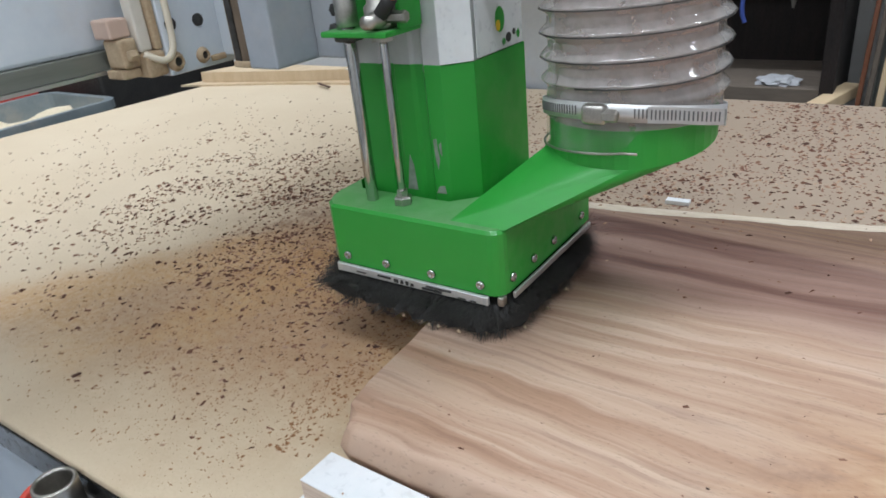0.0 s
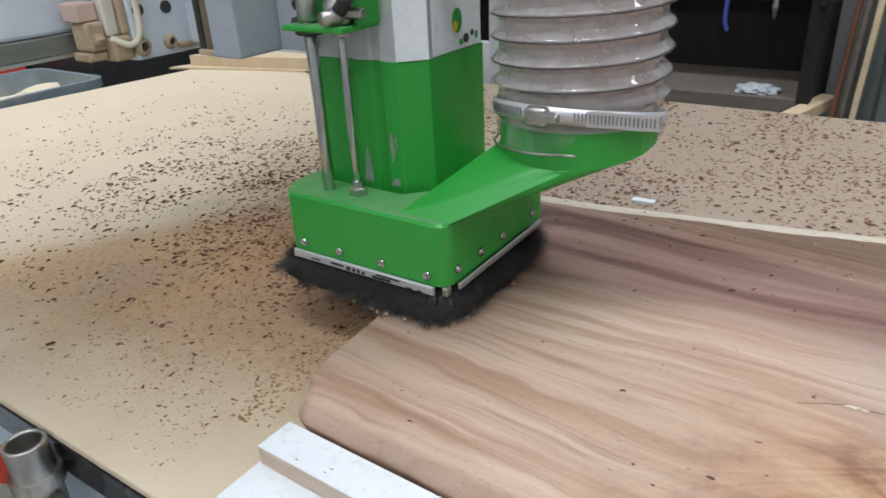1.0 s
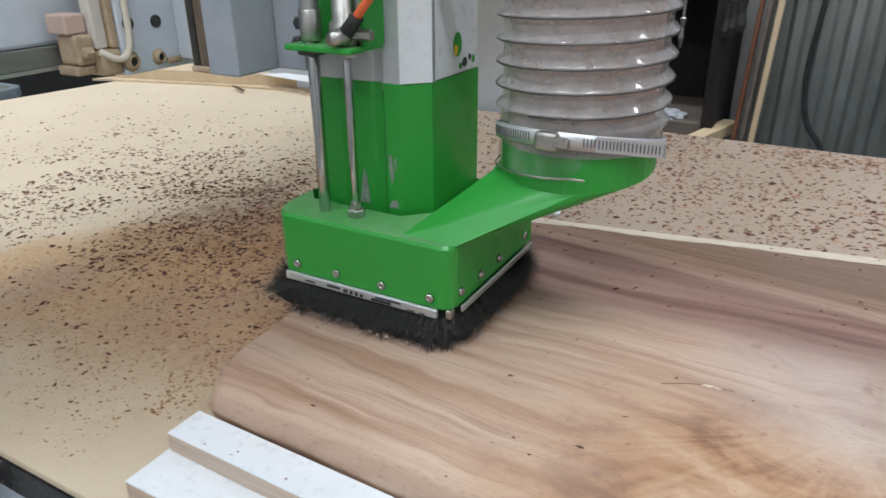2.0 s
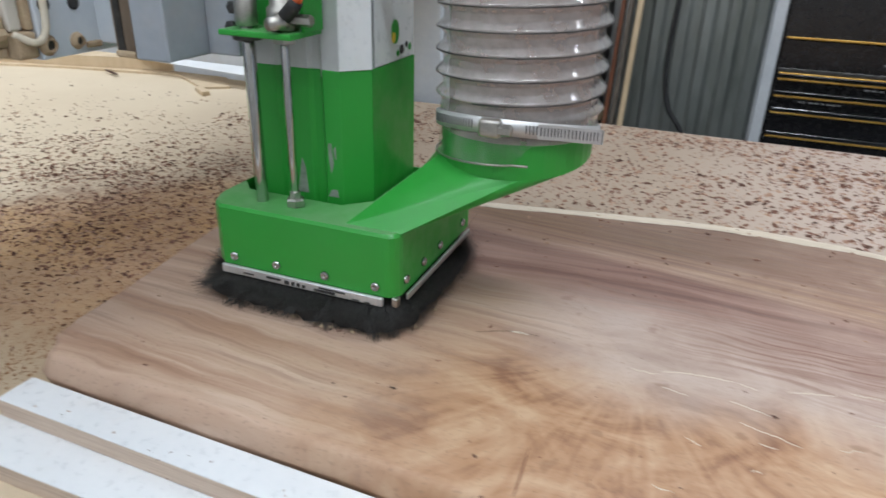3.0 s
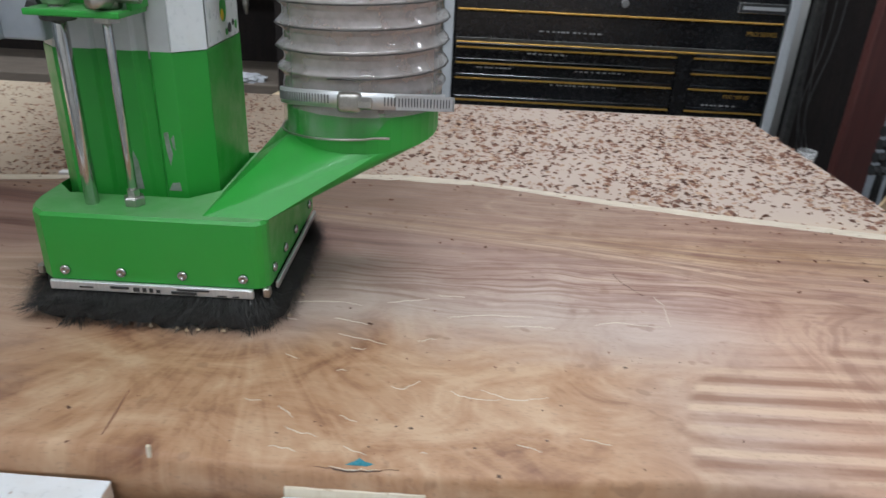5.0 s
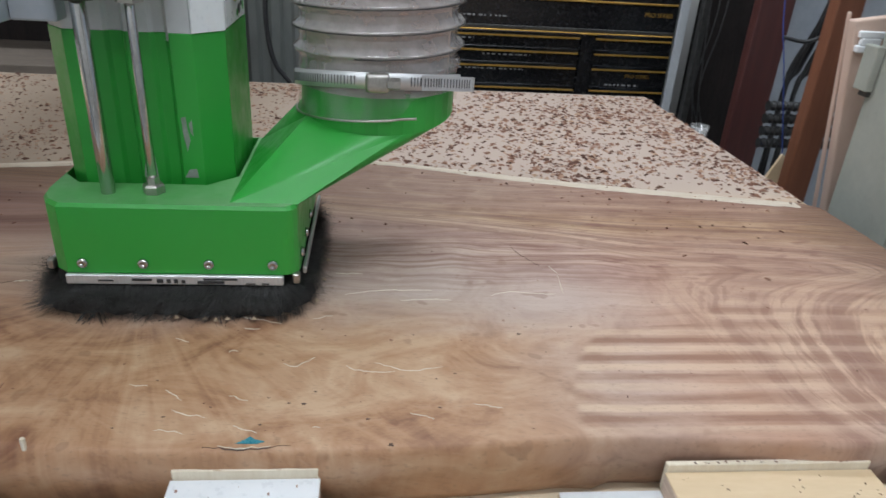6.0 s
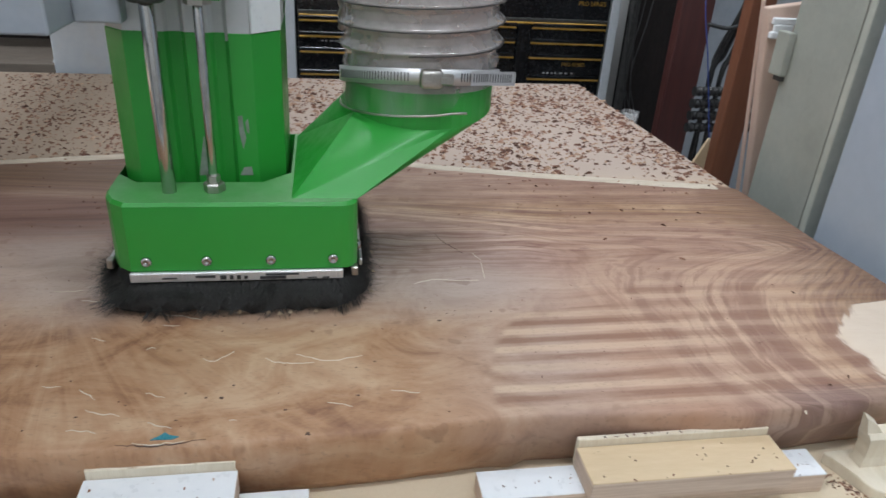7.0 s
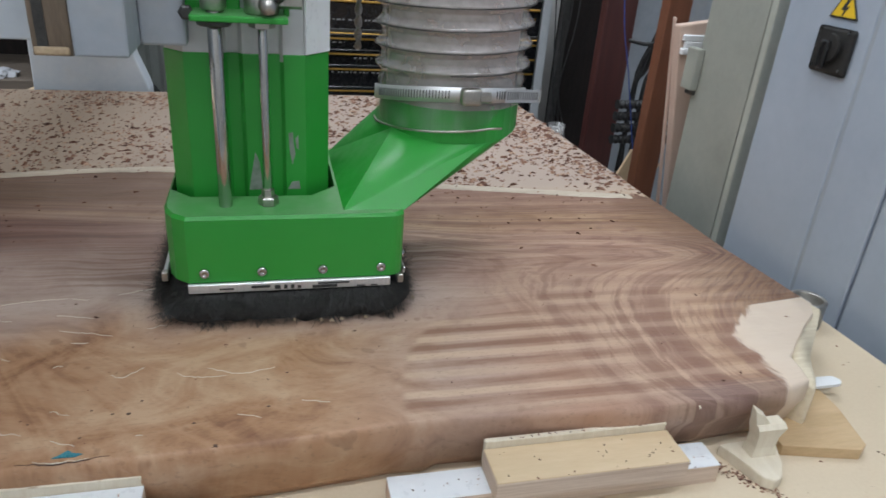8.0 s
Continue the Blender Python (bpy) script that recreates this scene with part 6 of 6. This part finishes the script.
bmesh.ops.rotate(scrap_bm, cent=(1.56, 1.404, -0.17), matrix=Matrix.Rotation(radians(24), 3, "Y"), verts=scrap_bm.verts)
single("wood_scrap", scrap_bm, "ply", "tan plywood offcut standing beside the table", "offcut")
single("offcut_crate", slab_box(1.47, 1.66, 1.37, 1.50, FLOOR, -0.272, 0.004), "shelfwood", "dull brown crate of offcuts beside the table", "crate")


# ---- chips ----
def chips(name, places, material, label, parent=None):
    vs, fs = [], []
    for x, y, z, s in places:
        a, e = rng.uniform(0, 2 * math.pi), rng.uniform(0.3, 0.75)
        u, v = Vector((math.cos(a), math.sin(a), 0)) * s / 2, Vector((-math.sin(a), math.cos(a), 0)) * s / 2 * e
        h = s * rng.uniform(0.12, 0.38)
        k = len(vs)
        p = Vector((x, y, z))
        for q, up in ((-u - v * rng.uniform(0.2, 1), 0.0), (u - v, h * rng.uniform(0, 0.6)), (u * rng.uniform(0.5, 1) + v, 0.0), (-u + v * rng.uniform(0.3, 1), h * rng.uniform(0, 0.5)), (u * rng.uniform(-0.4, 0.4), h)):
            vs.append(tuple(p + q + Vector((0, 0, up + 0.0002))))
        fs += [(k, k + 1, k + 4), (k + 1, k + 2, k + 4), (k + 2, k + 3, k + 4), (k + 3, k, k + 4), (k + 3, k + 2, k + 1, k)]
    return tagged(raw(name, vs, fs, material), label, "wood chips", kind="stuff")


def in_slab(x, y):
    if x < -0.055 or x > 1.35 or y < 0.37:
        return False
    far = 0.90
    for (ax, ay), (bx, by) in zip(FAR, FAR[1:]):
        if ax <= x <= bx:
            far = ay + (by - ay) * (x - ax) / (bx - ax) + 0.03
    return y < far


def left_chips():
    out = []
    while len(out) < 6000:
        x, y = rng.gauss(-0.40, 0.30), rng.gauss(0.90, 0.19)
        if rng.random() < 0.12:
            x, y = rng.uniform(-1.4, 0.0), rng.uniform(0.45, 1.5)
        if x > 0.1 or x < -1.5 or y < 0.4 or y > 1.62 or in_slab(x, y):
            continue
        if rng.random() > 0.45 + 0.9 * noise.noise(Vector((x * 9, y * 9, 0))):
            continue
        s = min(0.010, rng.lognormvariate(-5.36, 0.45))
        out.append((x, y, 0.0, s))
    for _ in range(2200):
        x, y = rng.gauss(-0.23, 0.13), rng.gauss(0.83, 0.12)
        if not in_slab(x, y) and y > 0.5 and x < 0.0:
            out.append((x, y, 0.0, min(0.009, rng.lognormvariate(-5.5, 0.45))))
    return out


def far_chips():
    """Dense fine chips beside the near part of the slab, coarser flakes towards the outer end."""
    out = []
    while len(out) < 13500:
        x, y = rng.uniform(-0.5, 1.40), rng.uniform(0.93, 1.69)
        if in_slab(x, y) or x > 1.372 + (1.70 - y) * 0.04:
            continue
        if x < -0.1 and rng.random() < 0.5:
            continue
        far = min(1.0, max(0.0, (x - 0.30) / 0.45))
        if rng.random() > 0.62 - 0.10 * far + 0.8 * noise.noise(Vector((x * 7, y * 7, 5))):
            continue
        out.append((x, y, 0.0, min(0.015, rng.lognormvariate(-5.38 + 0.42 * far, 0.42))))
    return out


def fine_chips():
    out = []
    while len(out) < 9000:
        x, y = rng.gauss(-0.16, 0.17), rng.gauss(0.66, 0.16)
        if x > 0.0 or y < 0.38 or x < -0.8 or in_slab(x, y):
            continue
        out.append((x, y, 0.0, min(0.005, rng.lognormvariate(-6.5, 0.45))))
    for _ in range(600):
        y = rng.uniform(0.46, 0.86)
        out.append((-0.025 - 0.06 * (y - 0.46) + rng.gauss(-0.02, 0.014), y, 0.0, rng.uniform(0.0015, 0.005)))
    return out


def slab_chips():
    out = []
    for _ in range(170):
        x, y = rng.uniform(0.05, 1.29), rng.uniform(0.45, 0.90)
        if rng.random() < 0.5:
            y = rng.uniform(0.78, 0.93)
        out.append((x, y, TOP, min(0.007, rng.lognormvariate(-5.75, 0.4))))
    for _ in range(260):
        out.append((rng.uniform(0.04, 1.22), rng.uniform(0.455, 0.9), TOP, rng.uniform(0.0008, 0.002)))
    for _ in range(60):
        x = rng.uniform(0.0, 1.25)
        f = 0.99
        for (ax, ay), (bx, by) in zip(FAR, FAR[1:]):
            if ax <= x <= bx:
                f = ay + (by - ay) * (x - ax) / (bx - ax)
        out.append((x, f - rng.uniform(0.005, 0.05), TOP, rng.uniform(0.003, 0.007)))
    return out


def near_chips():
    out = [(1.14 + 0.035 * u + rng.gauss(0, 0.004), 0.432 - 0.042 * u + rng.gauss(0, 0.004), 0.0, rng.uniform(0.001, 0.004)) for u in (rng.random() for _ in range(170))]
    out += [(rng.uniform(1.15, 1.40), rng.uniform(0.37, 0.62), 0.0, rng.uniform(0.001, 0.004)) for _ in range(70)]
    return [p for p in out if not in_slab(p[0], p[1]) or p[1] < 0.436]


def board_chips():
    out = []
    for x0, x1, y0, y1, z, n in ((0.600, 0.692, 0.400, 0.431, 0.0375, 16), (0.945, 1.09, 0.40, 0.435, 0.0365, 26), (0.04, 0.47, 0.40, 0.43, 0.0372, 22), (0.865, 0.935, 0.41, 0.435, 0.0185, 9), (1.10, 1.128, 0.41, 0.435, 0.0185, 6), (0.95, 1.08, 0.4385, 0.4415, 0.0430, 26)):
        out += [(rng.uniform(x0, x1), rng.uniform(y0, y1), z, rng.uniform(0.0008, 0.0028)) for _ in range(n)]
    return out


chips("wood_chips", left_chips(), "chips", "dark brown wood chips scattered over the pale fibreboard")
chips("wood_chips", far_chips(), "chips", "brown wood chips covering the board behind the slab")
chips("wood_dust", fine_chips(), "dust", "fine brown shavings beside the slab's sawn end")
chips("wood_chips", slab_chips(), "chips", "few small chips lying on the planed slab")
chips("wood_chips", near_chips(), "chips", "small chips on the board before the slab")
chips("wood_chips", board_chips(), "chips", "tiny chips lying on the packer boards")


# ---- what moves: the gantry runs along the table, the head steps across it ----
def motions():
    rate = 0.11887
    shift = [(0.0, -0.1598, 0.0119), (0.25, -0.1655, 0.0095), (0.5, -0.1708, 0.0065), (0.75, -0.1700, 0.002), (1.0, -0.1657, -0.0017), (1.2, -0.1545, -0.001), (1.4, rate * -1.1, 0.0)]
    shift += [(1.6 + 0.4 * k, rate * (1.6 + 0.4 * k - 2.5), 0.0) for k in range(17)]
    walk(head, [(t, pose(HEAD[0] + x, HEAD[1] + y, HEAD[2])) for t, x, y in shift])
    walk(gantry, [(t, pose(GB[0] + x, GB[1], GB[2])) for t, x, y in shift])


motions()
